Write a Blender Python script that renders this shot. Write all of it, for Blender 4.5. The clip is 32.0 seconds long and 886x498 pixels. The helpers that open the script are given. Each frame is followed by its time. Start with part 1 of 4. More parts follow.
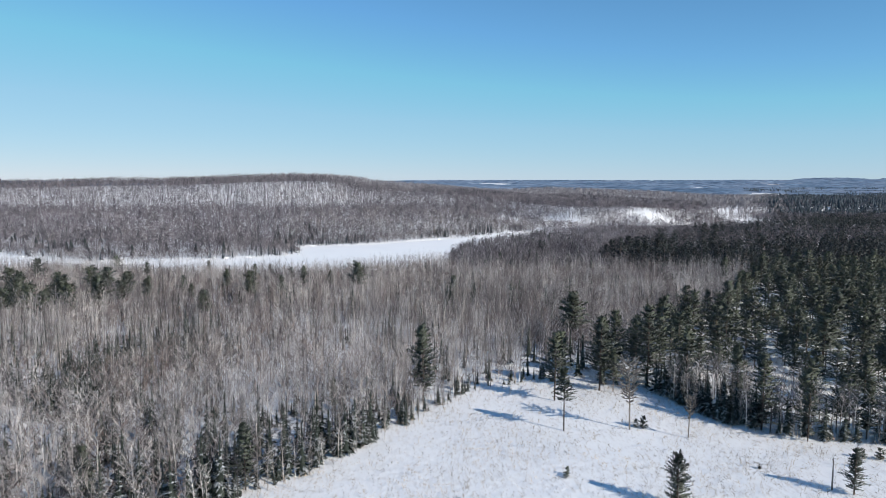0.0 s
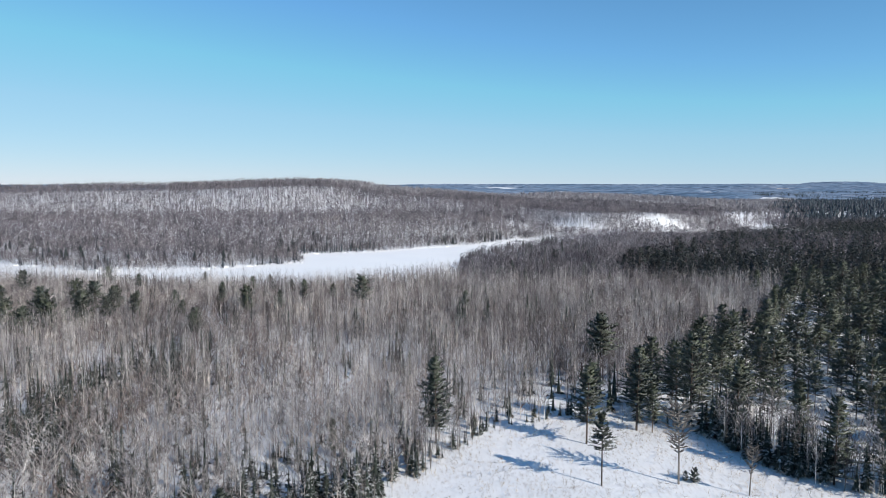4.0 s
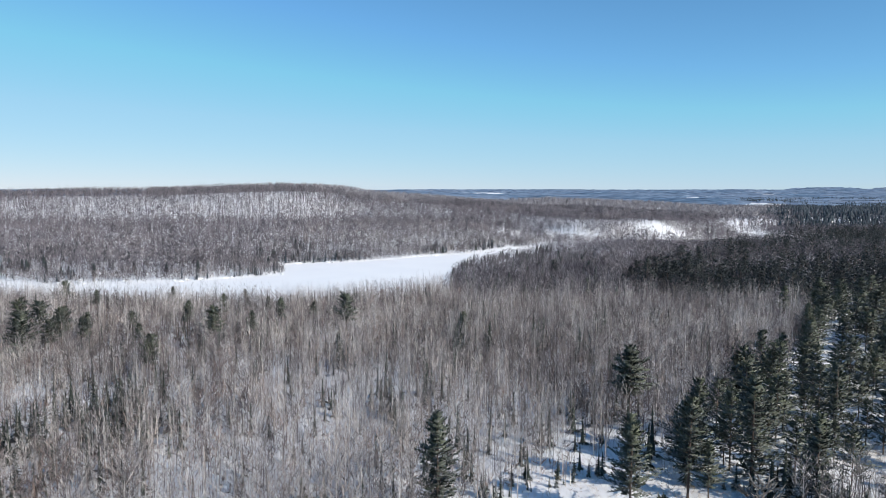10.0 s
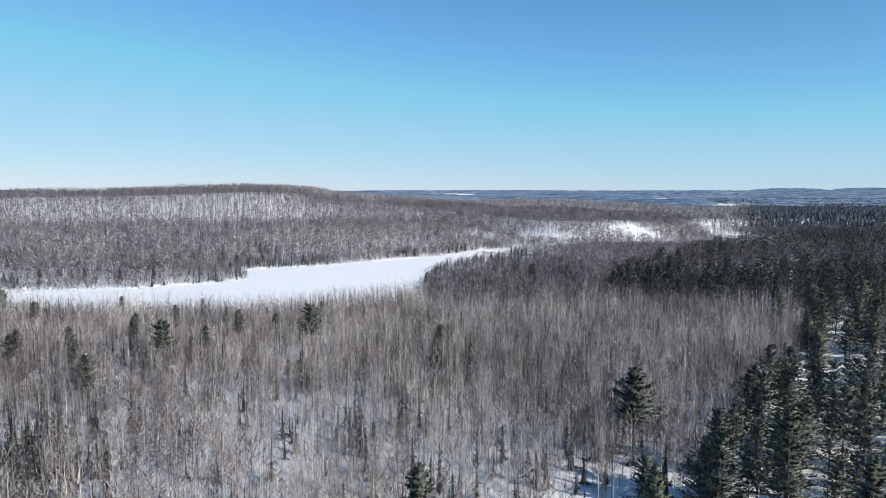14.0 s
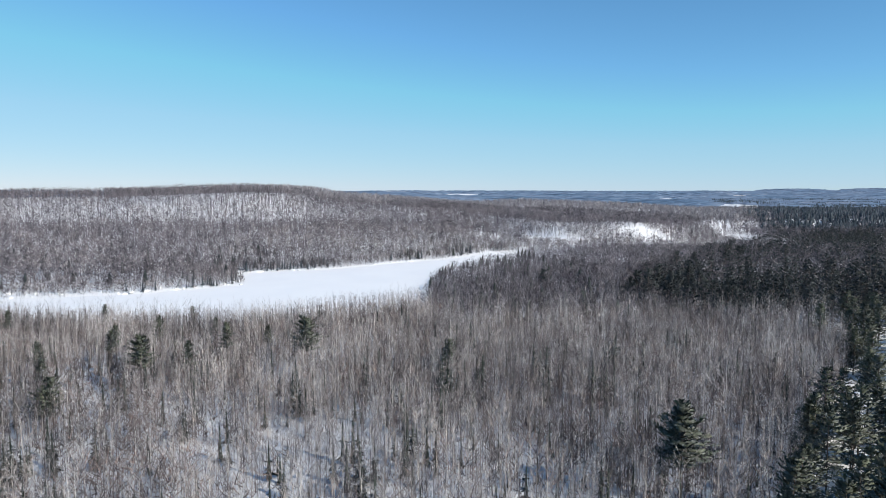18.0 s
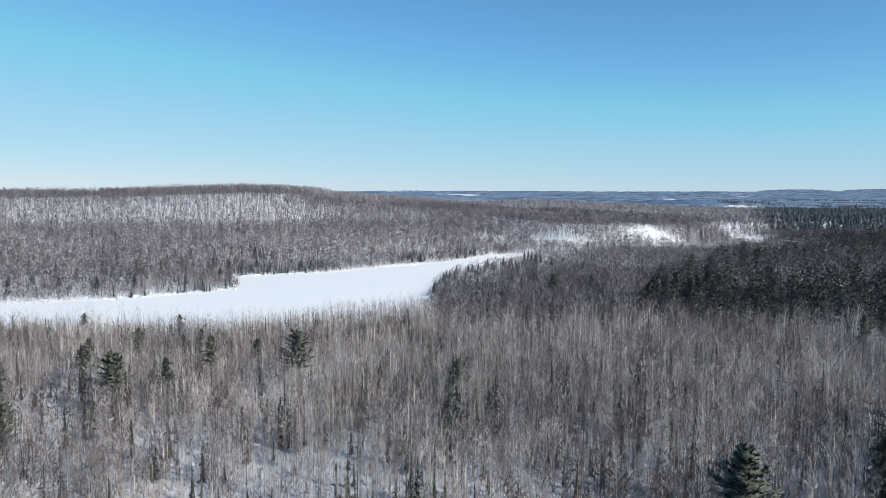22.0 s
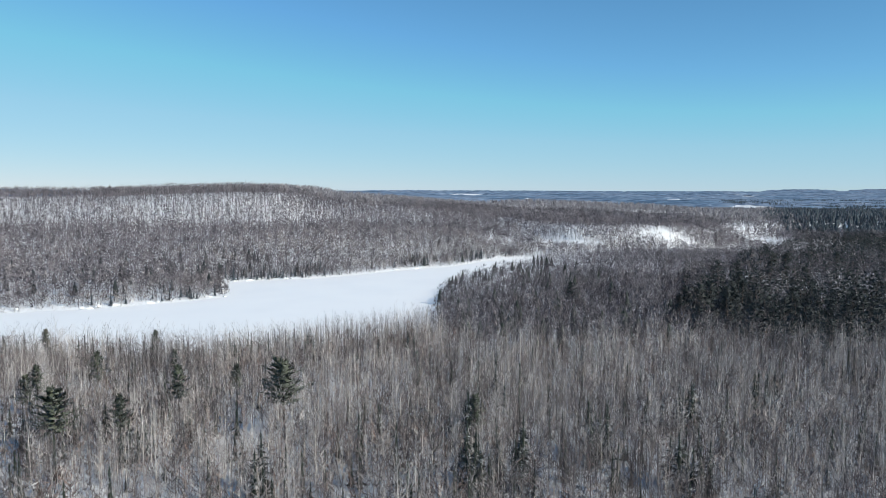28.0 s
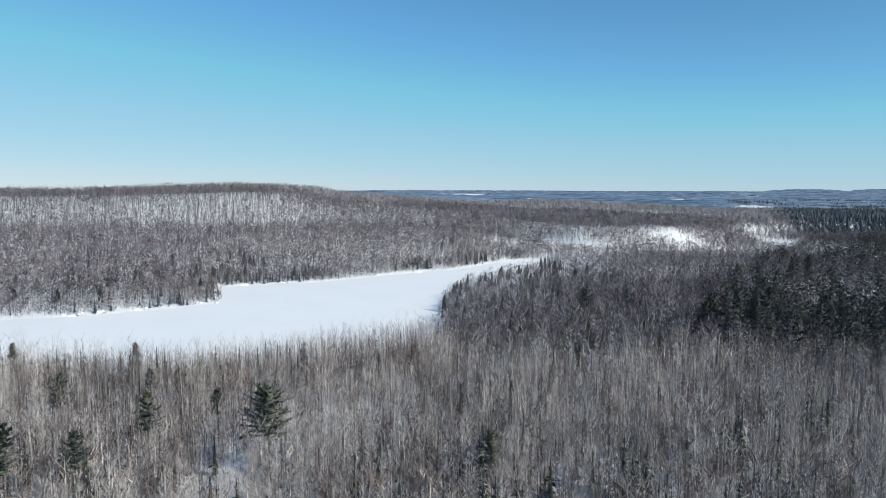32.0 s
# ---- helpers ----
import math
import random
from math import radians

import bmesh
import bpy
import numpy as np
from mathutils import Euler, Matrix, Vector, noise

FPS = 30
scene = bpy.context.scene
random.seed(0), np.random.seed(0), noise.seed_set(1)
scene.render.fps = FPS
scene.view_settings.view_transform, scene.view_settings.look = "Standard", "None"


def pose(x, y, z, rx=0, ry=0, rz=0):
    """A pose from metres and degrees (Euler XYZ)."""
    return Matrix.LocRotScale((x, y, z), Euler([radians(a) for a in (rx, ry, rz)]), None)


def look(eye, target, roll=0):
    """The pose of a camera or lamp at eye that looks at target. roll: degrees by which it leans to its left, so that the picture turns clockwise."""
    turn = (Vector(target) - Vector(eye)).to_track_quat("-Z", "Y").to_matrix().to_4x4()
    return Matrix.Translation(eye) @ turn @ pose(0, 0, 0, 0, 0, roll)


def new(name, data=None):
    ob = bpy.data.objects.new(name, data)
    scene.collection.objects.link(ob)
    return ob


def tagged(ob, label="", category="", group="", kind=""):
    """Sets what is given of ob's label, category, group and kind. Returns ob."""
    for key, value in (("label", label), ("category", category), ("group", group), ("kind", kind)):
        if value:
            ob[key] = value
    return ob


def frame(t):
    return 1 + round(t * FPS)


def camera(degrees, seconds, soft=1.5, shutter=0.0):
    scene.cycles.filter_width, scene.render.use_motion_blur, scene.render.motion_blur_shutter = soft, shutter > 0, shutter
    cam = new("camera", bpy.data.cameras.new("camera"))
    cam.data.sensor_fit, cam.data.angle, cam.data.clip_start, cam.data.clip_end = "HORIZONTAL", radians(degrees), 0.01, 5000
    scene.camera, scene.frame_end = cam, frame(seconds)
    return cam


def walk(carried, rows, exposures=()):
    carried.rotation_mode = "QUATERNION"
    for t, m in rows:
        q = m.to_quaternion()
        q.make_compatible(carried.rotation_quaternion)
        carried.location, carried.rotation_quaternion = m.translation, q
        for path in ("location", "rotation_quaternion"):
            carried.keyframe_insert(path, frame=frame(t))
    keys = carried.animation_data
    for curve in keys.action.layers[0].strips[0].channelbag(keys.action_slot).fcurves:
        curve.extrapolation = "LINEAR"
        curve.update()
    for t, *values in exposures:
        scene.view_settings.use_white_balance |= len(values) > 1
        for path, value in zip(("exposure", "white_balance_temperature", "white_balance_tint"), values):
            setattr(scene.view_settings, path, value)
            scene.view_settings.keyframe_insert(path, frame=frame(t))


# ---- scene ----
cam = camera(66.0, 32.0, soft=0.4)
PATH = [
    (0.0, pose(2.4, 0.0, 53.0, 84.21, 0.06, -2.58)),
    (3.0, pose(1.5, 16.0, 54.2, 84.44, 0.06, -2.23)),
    (6.0, pose(0.68, 31.2, 54.8, 84.70, 0.06, -1.89)),
    (9.0, pose(-0.30, 46.8, 54.95, 84.90, 0.0, -1.72)),
    (9.25, pose(-0.37, 48.1, 54.95, 84.91, 0.0, -1.73)),
    (9.5, pose(-0.44, 49.4, 54.95, 84.92, 0.0, -2.14)),
    (10.0, pose(-0.58, 52.0, 54.95, 84.95, 0.0, -3.27)),
    (10.5, pose(-0.70, 54.6, 54.95, 84.96, 0.0, -4.40)),
    (11.0, pose(-0.80, 57.2, 54.95, 84.97, 0.0, -5.53)),
    (11.25, pose(-0.84, 58.5, 54.95, 84.98, 0.0, -5.90)),
    (11.5, pose(-0.88, 59.8, 54.95, 84.98, 0.0, -6.00)),
    (13.0, pose(-1.0, 67.8, 54.95, 85.02, 0.0, -5.90)),
    (17.0, pose(-0.75, 88.6, 55.05, 85.03, 0.0, -5.64)),
    (19.0, pose(-0.55, 98.9, 55.1, 85.06, -0.06, -5.56)),
    (23.0, pose(-0.16, 119.0, 55.1, 85.08, -0.11, -5.44)),
    (28.0, pose(0.1, 144.5, 55.25, 85.03, -0.17, -5.33)),
    (32.0, pose(0.4, 165.4, 55.3, 85.02, -0.17, -5.21)),
]
# the picture grows a little darker and cooler as the lake fills it
walk(cam, PATH, [(0.0, -0.14, 6500, 10), (6.0, -0.03, 6500, 10), (14.0, -0.02, 6500, 10), (22.0, -0.05, 6500, 8), (32.0, -0.14, 6500, 5)])

# ---- sky and sun ----
SUN_AZ, SUN_EL = radians(130.5), radians(31.5)
world = bpy.data.worlds.new("winter_sky")
world.use_nodes = True
scene.world = world
wn, wl = world.node_tree.nodes, world.node_tree.links
sky = wn.new("ShaderNodeTexSky")
sky.sky_type, sky.sun_disc = "NISHITA", False
sky.sun_elevation, sky.sun_rotation = SUN_EL, SUN_AZ
sky.altitude, sky.air_density, sky.dust_density, sky.ozone_density = 1500, 1.0, 0.0, 5.0
deep, pale, blue = (wn.new("ShaderNodeVectorMath") for _ in range(3))
deep.operation, pale.operation, blue.operation = "MULTIPLY", "MULTIPLY_ADD", "MINIMUM"
deep.inputs[1].default_value = (0.90, 1.27, 1.27)
pale.inputs[1].default_value, pale.inputs[2].default_value = (0.50, 0.29, 0.22), (1.34, 3.92, 5.62)
for node in (deep, pale):
    wl.new(sky.outputs[0], node.inputs[0])
wl.new(deep.outputs[0], blue.inputs[0]), wl.new(pale.outputs[0], blue.inputs[1])
wl.new(blue.outputs[0], wn["Background"].inputs[0])
wn["Background"].inputs[1].default_value = 0.12
sun = new("sun", bpy.data.lights.new("sun", "SUN"))
sun.data.energy, sun.data.angle, sun.data.color = 4.8, radians(0.53), (1.0, 0.92, 0.81)
toward = Vector((math.sin(SUN_AZ) * math.cos(SUN_EL), math.cos(SUN_AZ) * math.cos(SUN_EL), math.sin(SUN_EL)))
sun.matrix_world = look(toward * 300, (0, 0, 0))

# ---- materials ----
def material(name, rough=0.8):
    m = bpy.data.materials.new(name)
    m.use_nodes = True
    b = m.node_tree.nodes["Principled BSDF"]
    b.inputs["Roughness"].default_value = rough
    b.inputs["Specular IOR Level"].default_value = 0.25
    return m, m.node_tree.nodes, m.node_tree.links, b


def ramp(n, l, source, stops):
    r = n.new("ShaderNodeValToRGB")
    while len(r.color_ramp.elements) < len(stops):
        r.color_ramp.elements.new(0.5)
    for e, (at, c) in zip(r.color_ramp.elements, stops):
        e.position, e.color = at, (*c, 1)
    l.new(source, r.inputs[0])
    return r.outputs[0]


def noise_at(n, l, scale, detail=4.0, rough=0.55, stretch=None):
    t, c = n.new("ShaderNodeTexNoise"), n.new("ShaderNodeNewGeometry")
    t.inputs["Scale"].default_value, t.inputs["Detail"].default_value = scale, detail
    t.inputs["Roughness"].default_value = rough
    if stretch:
        mp = n.new("ShaderNodeMapping")
        mp.inputs["Scale"].default_value = stretch
        l.new(c.outputs["Position"], mp.inputs[0])
        l.new(mp.outputs[0], t.inputs[0])
    else:
        l.new(c.outputs["Position"], t.inputs[0])
    return t.outputs[0]


def mix(n, l, fac, a, b):
    m = n.new("ShaderNodeMix")
    m.data_type = "RGBA"
    for s, v in ((m.inputs[0], fac), (m.inputs[6], a), (m.inputs[7], b)):
        if isinstance(v, (int, float)):
            s.default_value = v
        elif isinstance(v, tuple):
            s.default_value = (*v, 1)
        else:
            l.new(v, s)
    return m.outputs[2]


def maths(n, l, op, a, b):
    m = n.new("ShaderNodeMath")
    m.operation = op
    for s, v in ((m.inputs[0], a), (m.inputs[1], b)):
        if isinstance(v, (int, float)):
            s.default_value = v
        else:
            l.new(v, s)
    return m.outputs[0]


def snow_material(name, litter, wind, packed, fresh):
    """Snow with fine grain, drifts and, by litter, dry grass and leaf crumbs that poke through."""
    m, n, l, b = material(name, 0.65)
    big, fine = noise_at(n, l, 0.03, 3), noise_at(n, l, 1.4, 6, 0.7, (1.0, 0.35, 1.0))
    snow = ramp(n, l, big, [(0.3, packed), (0.7, fresh)])
    if litter:
        patch = noise_at(n, l, 0.09, 4)
        mask = maths(n, l, "MULTIPLY", ramp(n, l, fine, [(0.50, (0, 0, 0)), (0.72, (1, 1, 1))]),
                     ramp(n, l, patch, [(0.35, (0.15, 0.15, 0.15)), (0.7, (1, 1, 1))]))
        snow = mix(n, l, maths(n, l, "MULTIPLY", mask, litter), snow, (0.30, 0.25, 0.20))
    l.new(snow, b.inputs["Base Color"])
    bump = n.new("ShaderNodeBump")
    bump.inputs["Strength"].default_value, bump.inputs["Distance"].default_value = wind, 0.6
    l.new(noise_at(n, l, 0.55, 6, 0.62), bump.inputs["Height"])
    l.new(bump.outputs[0], b.inputs["Normal"])
    return m


def twig_material(name, dark, light, rough=0.85, grain=0.15):
    """Bark whose tone varies from branch to branch and over the stand."""
    m, n, l, b = material(name, rough)
    g = n.new("ShaderNodeNewGeometry")
    own = ramp(n, l, g.outputs["Random Per Island"], [(0.0, dark), (1.0, light)])
    stand = ramp(n, l, noise_at(n, l, 0.035, 3), [(0.35, (0.72, 0.70, 0.70)), (0.65, (1.12, 1.06, 1.0))])
    mul = n.new("ShaderNodeMix")
    mul.data_type, mul.blend_type = "RGBA", "MULTIPLY"
    mul.inputs[0].default_value = 1.0
    l.new(own, mul.inputs[6]), l.new(stand, mul.inputs[7])
    # Dark and light patches along each tree also imitate shading by its neighbours.
    tree = ramp(n, l, noise_at(n, l, grain, 2, 0.6, (1.0, 1.0, 0.55)), [(0.36, (0.42, 0.41, 0.44)), (0.64, (1.52, 1.51, 1.48))])
    each = n.new("ShaderNodeMix")
    each.data_type, each.blend_type = "RGBA", "MULTIPLY"
    each.inputs[0].default_value = 1.0
    l.new(mul.outputs[2], each.inputs[6]), l.new(tree, each.inputs[7])
    l.new(each.outputs[2], b.inputs["Base Color"])
    return m


def needle_material(name, dark, light, dusting, grain=0.16, stretch=None):
    """Conifer needles whose tone changes from tree to tree, with snow lying on what faces the sky."""
    m, n, l, b = material(name, 0.7)
    g = n.new("ShaderNodeNewGeometry")
    mid = tuple((p + q) / 2 for p, q in zip(dark, light))
    own = ramp(n, l, g.outputs["Random Per Island"], [(0.0, mid), (0.8, light), (1.0, tuple(1.35 * c for c in light))])
    tree = ramp(n, l, noise_at(n, l, grain, 2, 0.5, stretch), [(0.36, (0.0, 0.0, 0.0)), (0.62, (1, 1, 1))])
    own = mix(n, l, tree, dark, own)
    if dusting:
        sep = n.new("ShaderNodeSeparateXYZ")
        l.new(g.outputs["True Normal"], sep.inputs[0])
        up = ramp(n, l, maths(n, l, "ABSOLUTE", sep.outputs[2], 0), [(0.35, (0, 0, 0)), (0.9, (1, 1, 1))])
        spots = ramp(n, l, noise_at(n, l, 0.9, 4), [(0.45, (0, 0, 0)), (0.65, (1, 1, 1))])
        fac = maths(n, l, "MULTIPLY", maths(n, l, "MULTIPLY", up, spots), dusting)
        own = mix(n, l, fac, own, (0.78, 0.80, 0.84))
    l.new(own, b.inputs["Base Color"])
    return m


SNOW_GROUND = snow_material("snow_ground", 0.75, 0.4, (0.83, 0.845, 0.87), (0.90, 0.91, 0.92))
SNOW_LAKE = snow_material("snow_on_ice", 0.0, 0.10, (0.93, 0.935, 0.94), (0.975, 0.975, 0.97))
ASPEN_BARK = twig_material("aspen_bark", (0.48, 0.48, 0.475), (0.74, 0.74, 0.73), grain=0.34)
ASPEN_TWIG = twig_material("aspen_twig", (0.41, 0.405, 0.41), (0.71, 0.70, 0.71), grain=0.34)
TAN_BARK = twig_material("tan_bark", (0.22, 0.21, 0.208), (0.44, 0.418, 0.41), grain=0.34)
TAN_TWIG = twig_material("tan_twig", (0.208, 0.197, 0.197), (0.485, 0.458, 0.458), grain=0.34)
DUSK_TWIG = twig_material("dark_bark", (0.058, 0.053, 0.058), (0.18, 0.164, 0.172))
# Hardwood and maple greys lean blue, part of it haze over the hill.
GREY_TWIG = twig_material("hardwood_twig", (0.076, 0.073, 0.084), (0.198, 0.189, 0.210))
FROST_TWIG = twig_material("frosted_twig", (0.225, 0.22, 0.234), (0.395, 0.387, 0.408))
HILL_TWIG = twig_material("maple_twig", (0.130, 0.125, 0.145), (0.275, 0.263, 0.294))
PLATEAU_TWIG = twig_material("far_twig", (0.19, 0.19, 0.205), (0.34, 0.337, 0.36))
# Far leafless wood; its blue cast is haze painted into the twigs.
HAZE_TWIG = twig_material("haze_blue_twig", (0.10, 0.11, 0.135), (0.20, 0.21, 0.25))
PINE_BARK = twig_material("pine_bark", (0.06, 0.05, 0.045), (0.12, 0.10, 0.09))
DEAD_WOOD = twig_material("weathered_wood", (0.105, 0.10, 0.095), (0.23, 0.22, 0.21))
PINE_NEEDLE = needle_material("pine_needles", (0.034, 0.046, 0.038), (0.115, 0.134, 0.092), 0.26)
SPRUCE_NEEDLE = needle_material("spruce_needles", (0.015, 0.023, 0.019), (0.045, 0.056, 0.046), 0.72)
FAR_NEEDLE = needle_material("far_conifers", (0.015, 0.020, 0.023), (0.046, 0.056, 0.056), 0.07, 0.10)


def forest_material(name, stands, scale, crown):
    """The roof of a far forest: stands of conifers and leafless trees, each with its own crowns."""
    m, n, l, b = material(name, 0.85)
    stand = ramp(n, l, noise_at(n, l, scale, 4, 0.6, (0.4, 1.6, 0.1)), stands)
    each = ramp(n, l, noise_at(n, l, crown, 3, 0.7), [(0.35, (0.62, 0.62, 0.64)), (0.65, (1.32, 1.30, 1.28))])
    mul = n.new("ShaderNodeMix")
    mul.data_type, mul.blend_type = "RGBA", "MULTIPLY"
    mul.inputs[0].default_value = 1.0
    l.new(stand, mul.inputs[6]), l.new(each, mul.inputs[7])
    l.new(mul.outputs[2], b.inputs["Base Color"])
    return m


# Stand tones mixed towards pale blue, painting in the haze of the plain.
HAZED_FOREST = forest_material("hazed_forest", [(0.38, (0.07, 0.12, 0.19)), (0.46, (0.13, 0.20, 0.29)), (0.54, (0.20, 0.26, 0.35)), (0.62, (0.10, 0.16, 0.245)), (0.68, (0.29, 0.33, 0.40))], 0.0035, 0.02)
# Conifer green shifted to blue, with distance haze held in the needle colour.
HAZE_NEEDLE = needle_material("haze_blue_conifers", (0.03, 0.043, 0.054), (0.075, 0.095, 0.11), 0.35)
DRY_GRASS = twig_material("dry_grass", (0.26, 0.22, 0.17), (0.50, 0.43, 0.34))
RUST_TWIG = twig_material("reddish_brush_twig", (0.15, 0.112, 0.104), (0.36, 0.285, 0.262), grain=0.3)

# ---- the lie of the land ----
LAKE = [(-600, 415), (-252, 425), (-188, 408), (-116, 390), (-62, 383), (-30, 394), (0, 408), (18, 425), (26, 476), (30, 520),
        (47, 578), (80, 624), (110, 660), (134, 710), (143, 742), (128, 740), (106, 718), (90, 711), (77, 695), (52, 668), (18, 651), (-18, 621),
        (-56, 601), (-90, 595), (-99, 584), (-86, 552), (-84, 528), (-108, 512), (-132, 500), (-150, 492), (-176, 486),
        (-214, 482), (-262, 508), (-330, 545), (-600, 560)]


def smooth(a, b, v):
    t = np.clip((v - a) / (b - a), 0, 1)
    return t * t * (3 - 2 * t)


def lake_distance(x, y):
    """Metres to the shore, negative on the ice."""
    x, y = np.asarray(x, float), np.asarray(y, float)
    near, inside = np.full(x.shape, 1e18), np.zeros(x.shape, bool)
    for (ax, ay), (bx, by) in zip(LAKE, LAKE[1:] + LAKE[:1]):
        ex, ey = bx - ax, by - ay
        k = np.clip(((x - ax) * ex + (y - ay) * ey) / (ex * ex + ey * ey), 0, 1)
        near = np.minimum(near, (x - ax - k * ex) ** 2 + (y - ay - k * ey) ** 2)
        if ay != by:
            inside ^= ((ay > y) != (by > y)) & (x < ex * (y - ay) / (by - ay) + ax)
    d = np.sqrt(near) + 2.2 * np.sin(x / 9.0 + y / 14.0) * np.sin(y / 7.0 - x / 23.0)
    return np.where(inside, -np.sqrt(near), d)


def ripple(x, y, s):
    return (np.sin(x / s + 1.3 * np.sin(y / (1.7 * s))) + np.sin(y / (1.2 * s) + 1.1 * np.sin(x / (1.4 * s) + 2)) +
            0.5 * np.sin((x + y) / (0.45 * s)) + 0.5 * np.sin((x - 1.4 * y) / (0.6 * s))) / 3


def height(x, y):
    x, y = np.asarray(x, float), np.asarray(y, float)
    d = lake_distance(x, y)
    out = np.maximum(d, 0)
    z = np.where(d < 0, -4.7 - np.minimum(1.5, -d * 0.3), -4.7 + 0.7 * (1 - np.exp(-out / 2)) + 4.0 * (1 - np.exp(-out / 45)))
    z = z + 0.5 * ripple(x, y, 26) * smooth(8, 60, out) + 0.10 * ripple(x, y, 5) * smooth(2, 20, out)
    crest = np.interp(x, [-1400, -700, -497, -423, -311, -236, -177, -124, -102, -80, -50, 25, 90, 190, 285, 366, 480, 700, 1500],
                      [32, 39, 43.5, 45, 45.5, 48.5, 50.5, 49.5, 45.5, 40.5, 37.5, 32, 27, 19, 19, 13, 9, 7, 6])
    foot = np.interp(x, [-200, 0, 120, 190, 285, 380, 480, 600], [815, 830, 800, 745, 750, 840, 945, 1050])
    wide = np.interp(x, [-200, 0, 120, 190, 285, 380, 480, 600], [165, 210, 180, 90, 75, 80, 75, 75])
    shoulder = 13 * smooth(600, 830, y) * (1 - smooth(40, 200, x)) - 6 * smooth(560, 800, y) * smooth(130, 280, x)
    hill = shoulder + (crest - shoulder) * smooth(0, 1, (y - foot) / wide) + 9 * smooth(1080, 1450, y) * smooth(100, 400, x) * (1 - smooth(480, 700, x))
    hill = hill * smooth(-4, 55, d)
    hill = hill + 2.0 * ripple(x, y, 60) * smooth(820, 1000, y)
    z = z + hill * (1 - smooth(1500, 1850, y))
    plain = -8 * smooth(1500, 1850, y) + 49 * smooth(1900, 4900, y) * np.interp(x, [-3000, 0, 3000], [1.0, 0.97, 0.98])
    far_hill = (15 * smooth(2640, 2800, x) * (1 - smooth(2960, 3120, x)) + 3 * smooth(2950, 3250, x) + 16 * np.exp(-((x - 3520) / 200) ** 2)) * smooth(3900, 4500, y)
    for cx, cy, r in ((456, 3690, 140), (662, 3120, 55), (1900, 3480, 85), (1290, 3000, 60), (110, 4560, 140)):
        far_hill = far_hill + 11 * np.exp(-((x - cx) / r) ** 2 - ((y - cy - 40) / 130) ** 2)
    return z + plain + far_hill + 16 * np.exp(-((x - 1180) / 130) ** 2 - ((y - 2240) / 140) ** 2) + 3.0 * ripple(x, y, 240) * smooth(1800, 2600, y)


def soup(name, verts, tris, mats, slots, shade=False, normals=None):
    """One mesh of triangles from arrays."""
    me = bpy.data.meshes.new(name)
    me.vertices.add(len(verts))
    me.vertices.foreach_set("co", np.ascontiguousarray(verts, np.float32).ravel())
    me.loops.add(3 * len(tris))
    me.loops.foreach_set("vertex_index", np.ascontiguousarray(tris, np.int32).ravel())
    me.polygons.add(len(tris))
    me.polygons.foreach_set("loop_start", np.arange(0, 3 * len(tris), 3, dtype=np.int32))
    for s in slots:
        me.materials.append(s)
    if mats is not None:
        me.polygons.foreach_set("material_index", np.ascontiguousarray(mats, np.int32))
    me.polygons.foreach_set("use_smooth", np.full(len(tris), shade))
    me.update(calc_edges=True)
    if normals is not None:
        me.polygons.foreach_set("use_smooth", np.full(len(tris), True))
        me.normals_split_custom_set_from_vertices(np.ascontiguousarray(normals, np.float32))
    return me


def steps(*runs):
    """Coordinates from runs of (start, end, step)."""
    return np.unique(np.concatenate([np.arange(a, b, s) for a, b, s in runs] + [np.array([runs[-1][1]])]))


gx = steps((-4900, -1200, 160), (-1200, -420, 26), (-420, -70, 9), (-70, 130, 4), (130, 460, 9), (460, 1300, 26), (1300, 4900, 160))
gy = steps((-2400, 0, 160), (0, 80, 20), (80, 215, 4), (215, 700, 7), (700, 1120, 9), (1120, 2000, 36), (2000, 4750, 130))
mx, my = np.meshgrid(gx, gy)
ids = np.arange(mx.size).reshape(mx.shape)
a, b, c, d = ids[:-1, :-1].ravel(), ids[:-1, 1:].ravel(), ids[1:, 1:].ravel(), ids[1:, :-1].ravel()
ground_mesh = soup("ground", np.stack([mx.ravel(), my.ravel(), height(mx.ravel(), my.ravel())], 1),
                   np.concatenate([np.stack([a, b, c], 1), np.stack([a, c, d], 1)]), None, [SNOW_GROUND], True)
tagged(new("ground", ground_mesh), "rolling snow-covered ground with dry grass poking through", "ground", kind="structure")

ix, iy = np.meshgrid(np.linspace(-600, 150, 26), np.linspace(375, 800, 16))
ids = np.arange(ix.size).reshape(ix.shape)
a, b, c, d = ids[:-1, :-1].ravel(), ids[:-1, 1:].ravel(), ids[1:, 1:].ravel(), ids[1:, :-1].ravel()
ice_mesh = soup("frozen_lake", np.stack([ix.ravel(), iy.ravel(), np.full(ix.size, -4.5)], 1),
                np.concatenate([np.stack([a, b, c], 1), np.stack([a, c, d], 1)]), None, [SNOW_LAKE], True)
tagged(new("frozen_lake", ice_mesh), "flat frozen lake under smooth white snow", "lake", kind="structure")

